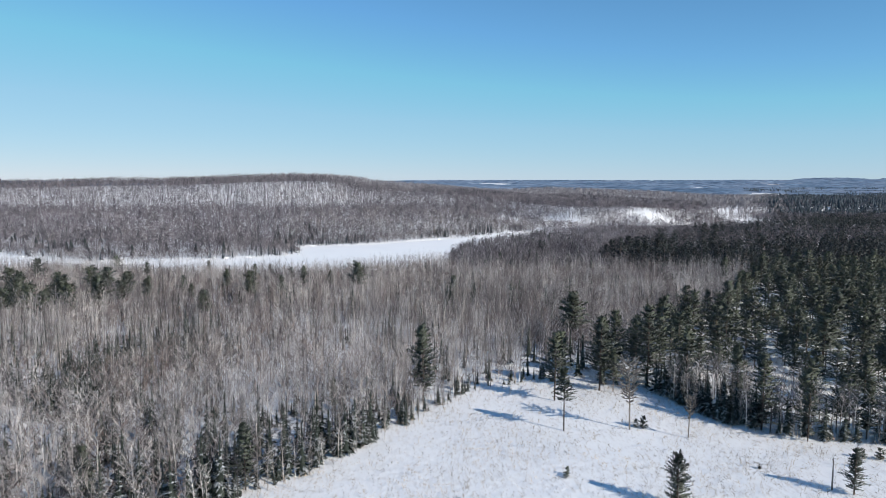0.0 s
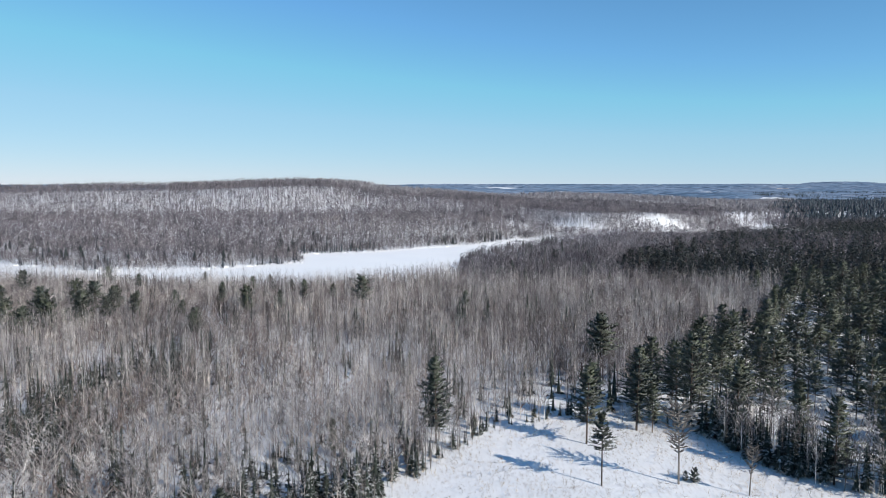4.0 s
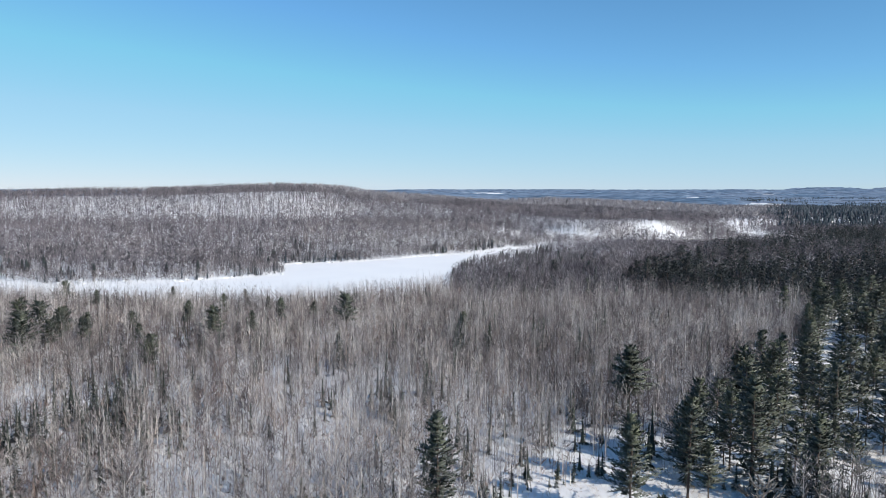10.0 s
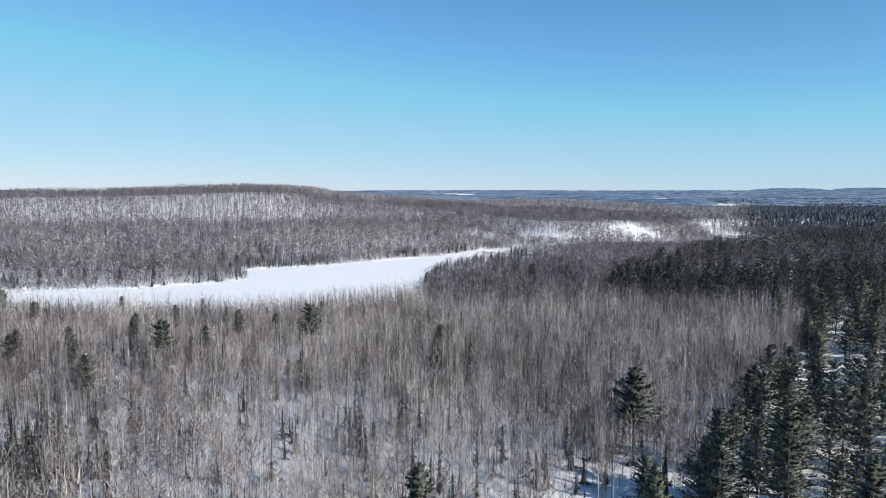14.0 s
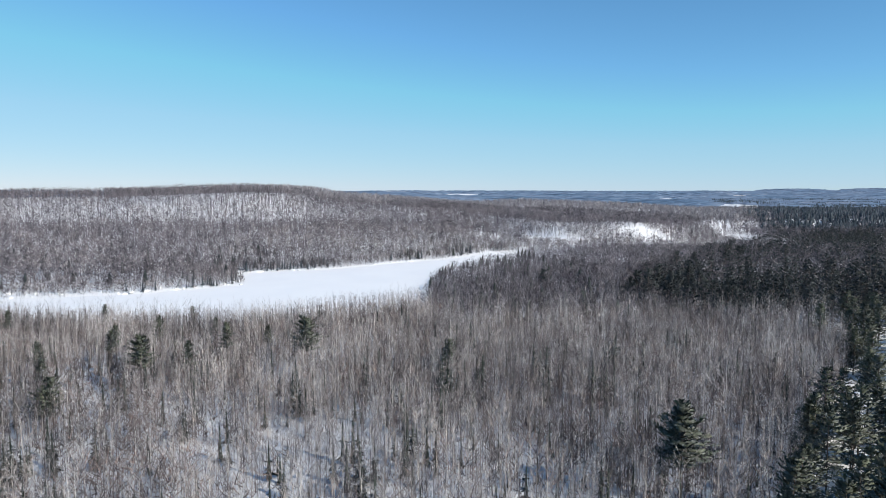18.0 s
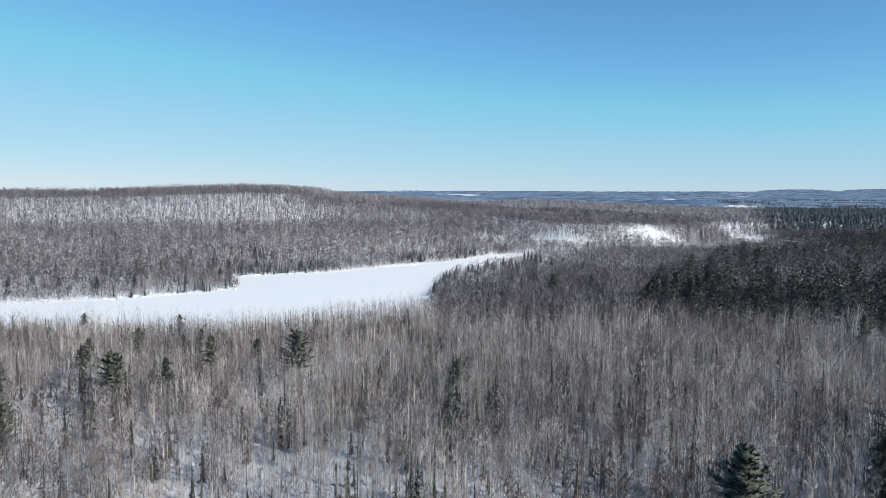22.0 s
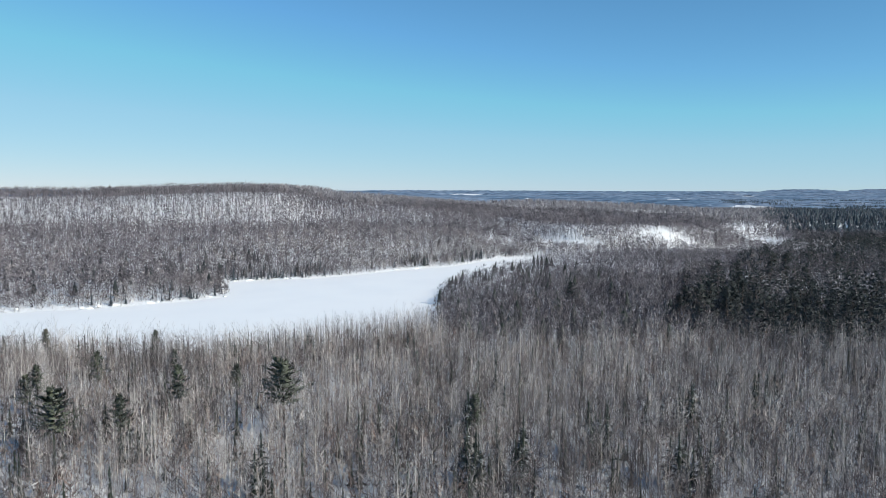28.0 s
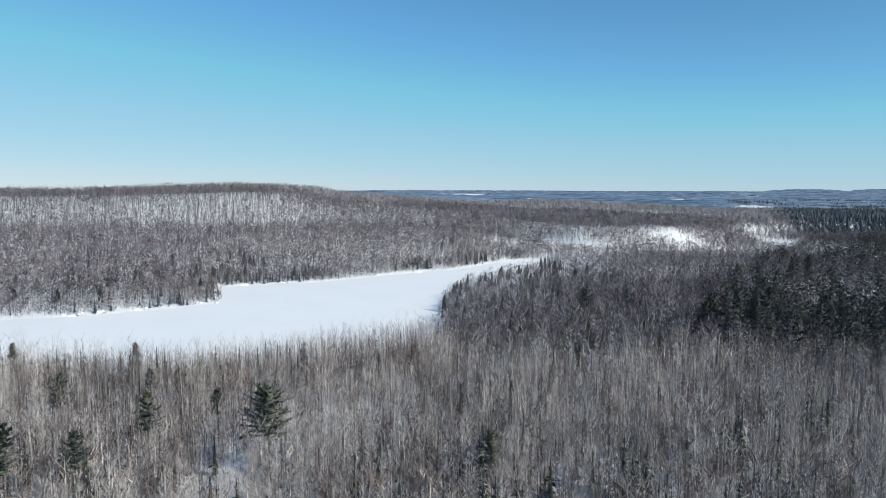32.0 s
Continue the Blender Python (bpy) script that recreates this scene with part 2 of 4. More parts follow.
# ---- tree patterns ----
class Pattern:
    """Triangles of one tree, with the material of each."""

    def __init__(self):
        self.v, self.t, self.m = [], [], []

    def ring(self, p, way, r, sides, turn=0.0, flat=1.0):
        way = way.normalized()
        side = way.cross(Vector((0.13, 0.29, 1)) if abs(way.z) < 0.95 else Vector((1, 0.2, 0))).normalized()
        up = side.cross(way)
        first = len(self.v)
        for i in range(sides):
            w = turn + 2 * math.pi * i / sides
            self.v.append(p + side * (r * math.cos(w)) + up * (r * flat * math.sin(w)))
        return first

    def spike(self, p, q, r, mat, sides=3, flat=1.0):
        """A tapered twig from p to its tip q."""
        f = self.ring(p, q - p, r, sides, 0.5, flat)
        self.v.append(Vector(q))
        for i in range(sides):
            self.t.append((f + i, f + (i + 1) % sides, f + sides))
            self.m.append(mat)

    def blade(self, p, q, r, mat, rng):
        """A fine twig from p to q, its side turned by chance."""
        side = (q - p).cross(Vector((rng.gauss(0, 1), rng.gauss(0, 1), rng.gauss(0, 1)))).normalized() * r
        f = len(self.v)
        self.v += [p - side, p + side, Vector(q)]
        self.t.append((f, f + 1, f + 2))
        self.m.append(mat)

    def stem(self, points, radii, mat, sides):
        rings = []
        for i, p in enumerate(points):
            way = points[min(i + 1, len(points) - 1)] - points[max(i - 1, 0)]
            rings.append(self.ring(p, way, radii[i], sides))
        for f, g in zip(rings, rings[1:]):
            for i in range(sides):
                j = (i + 1) % sides
                self.t += [(f + i, f + j, g + j), (f + i, g + j, g + i)]
                self.m += [mat, mat]

    def tuft(self, p, way, size, count, mat, rng, spread=0.9):
        """A brush of needle sprays round a shoot."""
        way = way.normalized()
        for _ in range(count):
            d = (way + Vector((rng.gauss(0, spread), rng.gauss(0, spread), rng.gauss(0.1, spread * 0.6)))).normalized()
            s = d.cross(Vector((rng.gauss(0, 1), rng.gauss(0, 1), rng.gauss(0, 1)))).normalized() * size * 0.16
            f, tip = len(self.v), p + d * size * rng.uniform(0.7, 1.2)
            self.v += [p - s * 0.6, p + s * 0.6 + d * size * 0.2, tip, p + d * size * 0.45 - s]
            self.t += [(f, f + 1, f + 2), (f, f + 2, f + 3)]
            self.m += [mat, mat]

    def feather(self, foot, tip, count, reach, mat, rng):
        """Flat sprays of needles along both sides of a branch."""
        along = tip - foot
        way = along.normalized()
        side = Vector((-way.y, way.x, 0)).normalized()
        for j in range(2 * count + 2):
            u = 0.14 + 0.86 * (j + rng.random()) / (2 * count + 2)
            d = way * rng.uniform(0.4, 1.0) + side * (1 if j % 2 else -1) * rng.uniform(0.1, 0.85) + Vector((0, 0, rng.uniform(-0.12, 0.48)))
            size = reach * rng.uniform(0.7, 1.25) * (1.15 - 0.45 * u)
            q = foot + along * u
            w = d.cross(Vector((rng.gauss(0, 0.5), rng.gauss(0, 0.5), 1))).normalized() * size * 0.17
            f = len(self.v)
            if j % 3:
                self.v += [q, q + d * size + w * 1.5, q + d * size * 0.8 - w * 1.5]
            else:
                self.v += [q - w, q + w, q + d * size * 1.15]
            self.t.append((f, f + 1, f + 2))
            self.m.append(mat)

    def arrays(self):
        return np.array([tuple(p) for p in self.v], np.float32), np.array(self.t, np.int32), np.array(self.m, np.int32)

    def leafy(self, lift):
        """Like arrays, with the sprays turned outwards from the trunk and lit as one crown."""
        v, t, m = self.arrays()
        out = v * (1, 1, 0)
        out /= np.maximum(np.linalg.norm(out, axis=1, keepdims=True), 0.25)
        out[:, 2] = lift
        out /= np.linalg.norm(out, axis=1, keepdims=True)
        a, b, c = v[t[:, 0]], v[t[:, 1]], v[t[:, 2]]
        back = (np.cross(b - a, c - a) * (out[t[:, 0]] + out[t[:, 1]] + out[t[:, 2]])).sum(1) < 0
        t[back] = t[back][:, [0, 2, 1]]
        return v, t, m, out


def round_way(angle, rise):
    return Vector((math.cos(angle) * math.cos(rise), math.sin(angle) * math.cos(rise), math.sin(rise)))


def bare_tree(seed, tall, low, reach, limbs, twigs, rise, thick, fine=1.0, sides=3, flat=False):
    """A leafless tree: 0 stem, 1 branches. rise: how steeply the branches climb, in degrees."""
    rng, p = random.Random(seed), Pattern()
    lean = Vector((rng.uniform(-0.5, 0.5), rng.uniform(-0.5, 0.5), 0))
    bend = [Vector((0, 0, -0.4)), lean * 0.5 + Vector((0, 0, tall * 0.45)), lean * 1.2 + Vector((0, 0, tall * 0.8)), lean * 1.6 + Vector((0, 0, tall))]
    if flat:
        p.stem(bend[:2], [thick, thick * 0.7], 0, sides)
        p.spike(bend[1], bend[3], thick * 0.7, 0, sides)
    else:
        p.stem(bend[:3], [thick, thick * 0.72, thick * 0.36], 0, sides)
        p.spike(bend[2], bend[3], thick * 0.36, 0, sides)
    for i in range(limbs):
        k = low + (0.97 - low) * (i + rng.random()) / limbs
        foot = bend[0].lerp(bend[1], k / 0.45) if k < 0.45 else bend[1].lerp(bend[2], (k - 0.45) / 0.35) if k < 0.8 else bend[2].lerp(bend[3], (k - 0.8) / 0.2)
        size = reach * (0.35 + 0.9 * math.sin(math.pi * min(1, (1.02 - k) / (1.02 - low)) ** 0.8)) * rng.uniform(0.7, 1.2)
        way = round_way(i * 2.4 + rng.uniform(-0.5, 0.5), radians(rise + rng.uniform(-14, 14)))
        elbow = foot + way * size * 0.5
        tip = elbow + (way + Vector((0, 0, 0.55))).normalized() * size * 0.55
        r = thick * 0.36 * fine * (1.15 - 0.5 * k)
        if flat:
            tip = foot.lerp(elbow, 0.6) + (tip - elbow) * 1.25
            elbow = foot.lerp(tip, 0.5)
            p.blade(foot, tip, r * 1.1, 1, rng)
        else:
            p.stem([foot, elbow], [r, r * 0.7], 1, sides)
            p.spike(elbow, tip, r * 0.7, 1, sides)
        for j in range(twigs):
            u = 0.3 + 0.6 * (j + rng.random()) / max(twigs, 1)
            q = foot.lerp(elbow, 2 * u) if u < 0.5 else elbow.lerp(tip, 2 * u - 1)
            w = (way + Vector((rng.gauss(0, 0.5), rng.gauss(0, 0.5), rng.uniform(0.0, 0.8)))).normalized()
            p.blade(q, q + w * size * rng.uniform(0.35, 0.7), thick * 0.30 * fine, 1, rng)
    return p.arrays()


def aspen(seed, tall, low, reach, limbs, twigs, thick, flat=False, fine=1.0):
    """A slim leafless aspen: 0 straight stem, 1 short steep branches, longest low in the crown."""
    rng, p = random.Random(seed), Pattern()
    lean = Vector((rng.uniform(-0.35, 0.35), rng.uniform(-0.35, 0.35), 0))
    spot = lambda k: Vector((lean.x * k * k, lean.y * k * k, -0.4 + (tall + 0.4) * k))
    p.stem([spot(0), spot(0.5)], [thick, thick * 0.75], 0, 3)
    p.spike(spot(0.5), spot(1.0), thick * 0.75, 0, 3)
    for i in range(limbs):
        u = (i + rng.random()) / limbs
        k = low + (0.97 - low) * u
        size = reach * (1.03 - 0.52 * u) * (0.5 + 0.5 * min(1, 3 * u + 0.2)) * rng.uniform(0.65, 1.25)
        way = round_way(2.4 * i + rng.uniform(-0.5, 0.5), radians(40 + 20 * u + rng.uniform(-14, 14)))
        foot, tip = spot(k), spot(k) + way * size + Vector((0, 0, 0.16 * size))
        r = thick * 0.42 * fine * (1.15 - 0.5 * u)
        if flat:
            p.blade(foot, tip, r, 1, rng)
        else:
            p.spike(foot, tip, r, 1, 3)
        for j in range(twigs):
            q = foot.lerp(tip, 0.25 + 0.65 * (j + rng.random()) / twigs)
            w = (way + Vector((rng.gauss(0, 0.4), rng.gauss(0, 0.4), rng.uniform(0.1, 0.7)))).normalized()
            p.blade(q, q + w * size * rng.uniform(0.35, 0.75), thick * 0.34 * fine, 1, rng)
    return p.arrays()


def brush_tree(seed, tall, low, reach, blades, thick, width):
    """A leafless tree for the distance: 0 stem, 1 a loose broom of twigs."""
    rng, p = random.Random(seed), Pattern()
    p.spike(Vector((0, 0, -0.4)), Vector((rng.uniform(-0.6, 0.6), rng.uniform(-0.6, 0.6), tall)), thick, 0, 3)
    for i in range(blades):
        k = low + (0.95 - low) * rng.random()
        size = reach * (0.5 + 0.8 * math.sin(math.pi * (1 - k) ** 0.7)) * rng.uniform(0.6, 1.2)
        way = round_way(2.4 * i + rng.uniform(-0.5, 0.5), radians(rng.uniform(18, 68)))
        foot = Vector((0, 0, tall * k)) + round_way(rng.uniform(0, 6.3), 0) * rng.uniform(0, 0.45) * reach
        p.blade(foot, foot + way * size, width * rng.uniform(0.6, 1.3), 1, rng)
    return p.arrays()


def round_tree(seed, tall, reach, blades, thick, width, low=0.38):
    """A leafless tree for the distance with a rounded head: 0 stem, 1 short twigs that fill the head."""
    rng, p = random.Random(seed), Pattern()
    lean = Vector((rng.uniform(-0.4, 0.4), rng.uniform(-0.4, 0.4), tall * 0.85))
    p.spike(Vector((0, 0, -0.4)), lean, thick, 0, 3)
    half = tall * (1 - low) / 2
    for i in range(blades):
        out = round_way(2.4 * i + rng.uniform(-0.4, 0.4), math.asin(rng.uniform(-0.75, 1)))
        q = Vector((out.x * reach, out.y * reach, tall - half + out.z * half)) * 1.0
        way = (Vector((out.x, out.y, 0.55 + 0.5 * out.z)) + Vector((rng.gauss(0, 0.35), rng.gauss(0, 0.35), rng.gauss(0, 0.25)))).normalized()
        size = reach * rng.uniform(0.42, 0.82)
        p.blade(q - way * size * rng.uniform(0.7, 1.1), q, width * rng.uniform(0.6, 1.3), 1, rng)
    return p.arrays()


def pole_tree(seed, tall, reach, blades, thick, width):
    """A tall leafless forest tree for the distance: 0 long bare stem, 1 a small head of steep twigs."""
    rng, p = random.Random(seed), Pattern()
    top = Vector((rng.uniform(-0.5, 0.5), rng.uniform(-0.5, 0.5), tall))
    p.spike(Vector((0, 0, -0.4)), top, thick, 0, 3)
    for i in range(blades):
        foot = Vector((0, 0, -0.4)).lerp(top, rng.uniform(0.5, 0.9))
        p.blade(foot, foot + round_way(2.4 * i + rng.uniform(-0.5, 0.5), radians(rng.uniform(35, 70))) * reach * rng.uniform(0.6, 1.3), width * rng.uniform(0.6, 1.3), 1, rng)
    return p.arrays()


def bough_pine(seed, tall, bare, reach, boughs, sprays, width):
    """A broad pine for the middle distance: 0 trunk, 1 irregular level boughs, each a fan of needle sprays."""
    rng, p = random.Random(seed), Pattern()
    p.spike(Vector((0, 0, -0.4)), Vector((rng.uniform(-0.4, 0.4), rng.uniform(-0.4, 0.4), tall * 0.98)), tall * 0.016, 0, 4)
    for i in range(boughs):
        t = (i + rng.random()) / boughs
        z = tall * (bare + (0.97 - bare) * t)
        size = reach * (0.22 + 0.85 * (1 - t) ** 0.7) * (0.55 + 0.45 * min(1, 4 * t + 0.2)) * rng.uniform(0.6, 1.25)
        way = round_way(2.4 * i + rng.uniform(-0.6, 0.6), radians(rng.uniform(-4, 10) + 32 * t * t))
        side = Vector((-way.y, way.x, 0))
        for j in range(sprays):
            q = Vector((0, 0, z)) + way * size * rng.uniform(0.25, 0.85) + side * size * rng.gauss(0, 0.22) + Vector((0, 0, rng.gauss(0, 0.25)))
            d = (way * rng.uniform(0.3, 1) + side * rng.gauss(0, 0.6) + Vector((0, 0, rng.uniform(0.0, 0.5)))).normalized() * size * rng.uniform(0.3, 0.55)
            w = d.cross(Vector((rng.gauss(0, 0.7), rng.gauss(0, 0.7), 1))).normalized() * width * rng.uniform(0.6, 1.2)
            f = len(p.v)
            p.v += [q - w * 0.5, q + d * 0.9 + w, q + d * 0.8 - w * 1.1]
            p.t.append((f, f + 1, f + 2))
            p.m.append(1)
    return p.leafy(0.6)


def pine_tree(seed, tall, bare, reach, whorls, per, tufts, tuft_size, thick=0.2, droop=0.0, full=0.75):
    """A pine: 0 trunk and limbs, 1 needles. bare: share of the trunk without live branches."""
    rng, p = random.Random(seed), Pattern()
    lean = Vector((rng.uniform(-0.4, 0.4), rng.uniform(-0.4, 0.4), 0))
    spot = lambda k: Vector((lean.x * k * k, lean.y * k * k, tall * k))
    p.stem([Vector((0, 0, -0.4)), spot(0.4), spot(0.75)], [thick, thick * 0.75, thick * 0.4], 0, 6)
    p.spike(spot(0.75), spot(1.0), thick * 0.4, 0, 6)
    for s in range(max(2, int(bare * 10))):
        k = bare * rng.uniform(0.4, 1)
        p.spike(spot(k), spot(k) + round_way(rng.uniform(0, 6.3), rng.uniform(-0.3, 0.3)) * rng.uniform(0.5, 1.4), 0.035, 0)
    for w in range(whorls):
        k = bare + (0.985 - bare) * (w + rng.uniform(0.2, 0.8)) / whorls
        t = (k - bare) / (1 - bare)
        span = reach * (0.10 + 1.02 * (1 - t) ** full) * (0.6 + 0.4 * min(1, t * 5)) * rng.uniform(0.75, 1.15)
        first = rng.uniform(0, 6.3)
        for i in range(per):
            if rng.random() < 0.12:
                continue
            size = span * rng.uniform(0.45, 1.3)
            way = round_way(first + 2 * math.pi * i / per + rng.uniform(-0.35, 0.35), radians(7 + 32 * t * t - droop * (1 - t) + rng.uniform(-9, 9)))
            foot = spot(min(0.99, k + rng.uniform(-0.5, 0.5) * (0.985 - bare) / whorls))
            tip = foot + way * size + Vector((0, 0, 0.06 * size))
            p.spike(foot, tip, 0.05 * (1.2 - t), 0)
            p.feather(foot, tip, max(1, round(tufts * (0.4 + 0.7 * size / reach))), tuft_size, 1, rng)
    p.tuft(spot(0.95), Vector((0, 0, 1)), tuft_size, 8, 1, rng, 0.5)
    return p.leafy(0.55)


def spruce_tree(seed, tall, reach, layers, per, thick=0.14):
    """A narrow spruce or fir: 0 trunk, 1 needles, in drooping layers of pointed sprays."""
    rng, p = random.Random(seed), Pattern()
    p.stem([Vector((0, 0, -0.4)), Vector((0, 0, tall * 0.55))], [thick, thick * 0.5], 0, 5)
    p.spike(Vector((0, 0, tall * 0.55)), Vector((0, 0, tall)), thick * 0.5, 0, 5)
    for w in range(layers):
        t = (w + rng.uniform(0.1, 0.9)) / layers
        z = tall * (0.06 + 0.9 * t)
        for i in range(max(3, round(per * (1 - 0.5 * t)))):
            size = reach * (1.04 - t) ** 0.8 * rng.uniform(0.55, 1.3)
            way = round_way(rng.uniform(0, 6.3), radians(-24 + 40 * t + rng.uniform(-8, 8)))
            foot, tip = Vector((0, 0, z + rng.uniform(-0.2, 0.2))), Vector((0, 0, z)) + way * size
            p.spike(foot, tip, 0.10 + 0.15 * size, 1, 3, 0.45)
            q = foot.lerp(tip, 0.45)
            for s in (-1, 1):
                side = Vector((-way.y, way.x, 0)) * s
                p.blade(q - way * size * 0.12, q + (way * 0.5 + side * 0.6 - Vector((0, 0, 0.12))) * size * 0.8, 0.09 + 0.12 * size, 1, rng)
    for z0, z1, r in ((0.08, 0.72, 0.36), (0.38, 0.98, 0.20)):
        p.spike(Vector((0, 0, tall * z0)), Vector((0, 0, tall * z1)), reach * r, 1, 7)
    p.spike(Vector((0, 0, tall * 0.86)), Vector((0, 0, tall * 1.04)), 0.16, 1, 4)
    return p.leafy(0.45)


def far_conifer(seed, tall, reach, layers, sides):
    """A conifer for the distance: 0 trunk, 1 ragged skirts of needles."""
    rng, p = random.Random(seed), Pattern()
    p.spike(Vector((0, 0, -0.4)), Vector((0, 0, tall * 0.8)), tall * 0.014, 0, 3)
    for w in range(layers):
        t = w / layers
        z0, z1 = tall * (0.14 + 0.72 * t), tall * min(1.0, 0.14 + 0.72 * t + 0.5 * (1 - 0.45 * t))
        f, r = len(p.v), reach * (1 - 0.78 * t)
        for i in range(sides):
            w2 = 2 * math.pi * (i + rng.uniform(0, 0.6)) / sides
            s = r * rng.uniform(0.6, 1.25)
            p.v.append(Vector((s * math.cos(w2), s * math.sin(w2), z0 + rng.uniform(-0.12, 0.12) * tall * 0.5)))
        p.v.append(Vector((rng.uniform(-0.1, 0.1) * r, rng.uniform(-0.1, 0.1) * r, z1)))
        for i in range(sides):
            p.t.append((f + i, f + (i + 1) % sides, f + sides))
            p.m.append(1)
    return p.leafy(0.5)


# ---- where things grow ----
rng_np = np.random.default_rng(7)


def spots(x0, x1, y0, y1, gap):
    """A jittered grid of places."""
    gx, gy = np.meshgrid(np.arange(x0, x1, gap), np.arange(y0, y1, gap))
    p = np.stack([gx.ravel(), gy.ravel()], 1)
    return p + rng_np.uniform(-0.62, 0.62, p.shape) * gap


def left_limit(y):
    return -0.61 * y - 14


def right_limit(y):
    return np.maximum(0.74 * y + 14, 0.83 * (y - 55) + 20)


CLEAR_EDGE_Y = [60, 95, 111, 121, 132, 146, 164, 172, 178]
CLEAR_EDGE_X = [-55, -40, -26, -15, -7, 3, 16, 27, 40]


def stand_edge(y):
    """Where the pine stand begins, going to the right through the aspens."""
    return np.interp(y, [165, 193, 215, 250, 297, 330, 350], [44, 60, 82, 114, 152, 172, 180])


def pine_side(x, y):
    return (x > stand_edge(y)) & (y < 352) & (y > np.interp(x, [44, 61, 66, 73, 84, 95, 110, 140], [172, 166, 146, 136, 130, 128, 120, 95]))


def in_aspens(x, y):
    clear = (y < 178) & (x > np.interp(y, CLEAR_EDGE_Y, CLEAR_EDGE_X) - 6 - 4 * ripple(x, y, 5))
    far = np.interp(x, [-400, 15, 36, 61, 98, 142, 178], [460, 420, 374, 368, 372, 374, 352])
    return (~clear) & (x < stand_edge(np.maximum(y, 178))) & (y < far) & (lake_distance(x, y) > 4)


def hill_line(x):
    """Where the woods of the hill begin, beyond the lake."""
    return np.interp(x, [-600, -330, -214, -150, -84, -22, 52, 104, 150, 285, 420, 600], [560, 545, 474, 488, 528, 618, 668, 745, 735, 742, 885, 1040])


def openings(x, y):
    """Above 0.72 where small clearings let the snow show among the aspens."""
    g = (ripple(x + 40, y, 6) + 0.4 * ripple(x, y + 90, 31)) * (1 - 0.25 * smooth(230, 260, y))
    for cx, cy, r in [(-86, 298, 12), (-96, 271, 8), (-30, 294, 7), (-5, 247, 6), (47, 188, 8), (34, 184, 6), (22, 192, 5), (-48, 186, 5), (-20, 205, 6), (-70, 200, 6), (-100, 232, 7), (4, 178, 5), (-24, 140, 6), (-14, 147, 5), (-40, 131, 5), (-76, 274, 7), (-68, 268, 6), (-38, 252, 5), (-35, 234, 5), (-22, 244, 5), (-131, 355, 9), (30, 222, 6), (-50, 262, 6), (-60, 235, 6)]:
        g = np.maximum(g, 2 - np.hypot(x - cx, (y - cy) * 0.55) / r * 1.55)
    band = np.interp(y, [160, 168, 187, 209, 227, 236], [-92, -88, -83, -78, -70, -66])
    return np.maximum(g, np.where((y > 162) & (y < 234), 1.8 - np.abs(x - band) / 8.0, -1))


def snow_bank(x, y):
    """Below 1 on the open snow of the banks that face the lake beyond the ridge."""
    ragged = 0.75 * ripple(x, y, 9) + 0.6 * ripple(x, y, 4)
    a = ((x - 180) / 30) ** 2 + ((y - 781 + 0.5 * (x - 180)) / 14) ** 2
    b = ((x - 294) / 38) ** 2 + ((y - 793 + 0.12 * (x - 294)) / 15) ** 2
    c = ((x - 462) / 32) ** 2 + ((y - 990) / 20) ** 2
    i = ((x - 108) / 22) ** 2 + ((y - 790) / 18) ** 2
    return np.minimum(np.minimum(a, b), np.minimum(c, i)) - ragged


def dark_edge(y):
    return np.interp(y, [350, 385, 411, 540, 615, 790, 980], [150, 113, 120, 185, 255, 392, 540])


def scatter(name, patterns, places, sizes, slots, label, category):
    """One object of kind stuff from many copies of the patterns."""
    z = height(places[:, 0], places[:, 1])
    turn, kind = rng_np.uniform(0, 2 * math.pi, len(places)), rng_np.integers(0, len(patterns), len(places))
    vs, ts, ms, ns, at = [], [], [], [], 0
    for k, (v, t, m, *lit) in enumerate(patterns):
        w = np.nonzero(kind == k)[0]
        if not len(w):
            continue
        c, s, f = np.cos(turn[w])[:, None], np.sin(turn[w])[:, None], sizes[w][:, None]
        x = (v[None, :, 0] * c - v[None, :, 1] * s) * f + places[w, 0][:, None]
        y = (v[None, :, 0] * s + v[None, :, 1] * c) * f + places[w, 1][:, None]
        h = v[None, :, 2] * f + z[w][:, None]
        vs.append(np.stack([x, y, h], 2).reshape(-1, 3))
        ts.append((t[None] + (at + np.arange(len(w)) * len(v))[:, None, None]).reshape(-1, 3))
        ms.append(np.tile(m, len(w)))
        if lit:
            o = lit[0]
            ns.append(np.stack([o[None, :, 0] * c - o[None, :, 1] * s, o[None, :, 0] * s + o[None, :, 1] * c, np.repeat(o[None, :, 2], len(w), 0)], 2).reshape(-1, 3))
        at += len(w) * len(v)
    me = soup(name, np.concatenate(vs), np.concatenate(ts), np.concatenate(ms), slots, normals=np.concatenate(ns) if ns else None)
    return tagged(new(name, me), label, category, kind="stuff")


def patchy(p, cell):
    """Soft random patches over the plan, about one cell across."""
    grid = np.random.default_rng(31).random((97, 101))
    u, v = p[:, 0] / cell + 500, p[:, 1] / cell + 500
    i, j = np.floor(u).astype(int), np.floor(v).astype(int)
    a, b = smooth(0, 1, u - i), smooth(0, 1, v - j)
    at = lambda k, m: grid[(i + k) % 97, (j + m) % 101]
    return (at(0, 0) * (1 - a) + at(1, 0) * a) * (1 - b) + (at(0, 1) * (1 - a) + at(1, 1) * a) * b


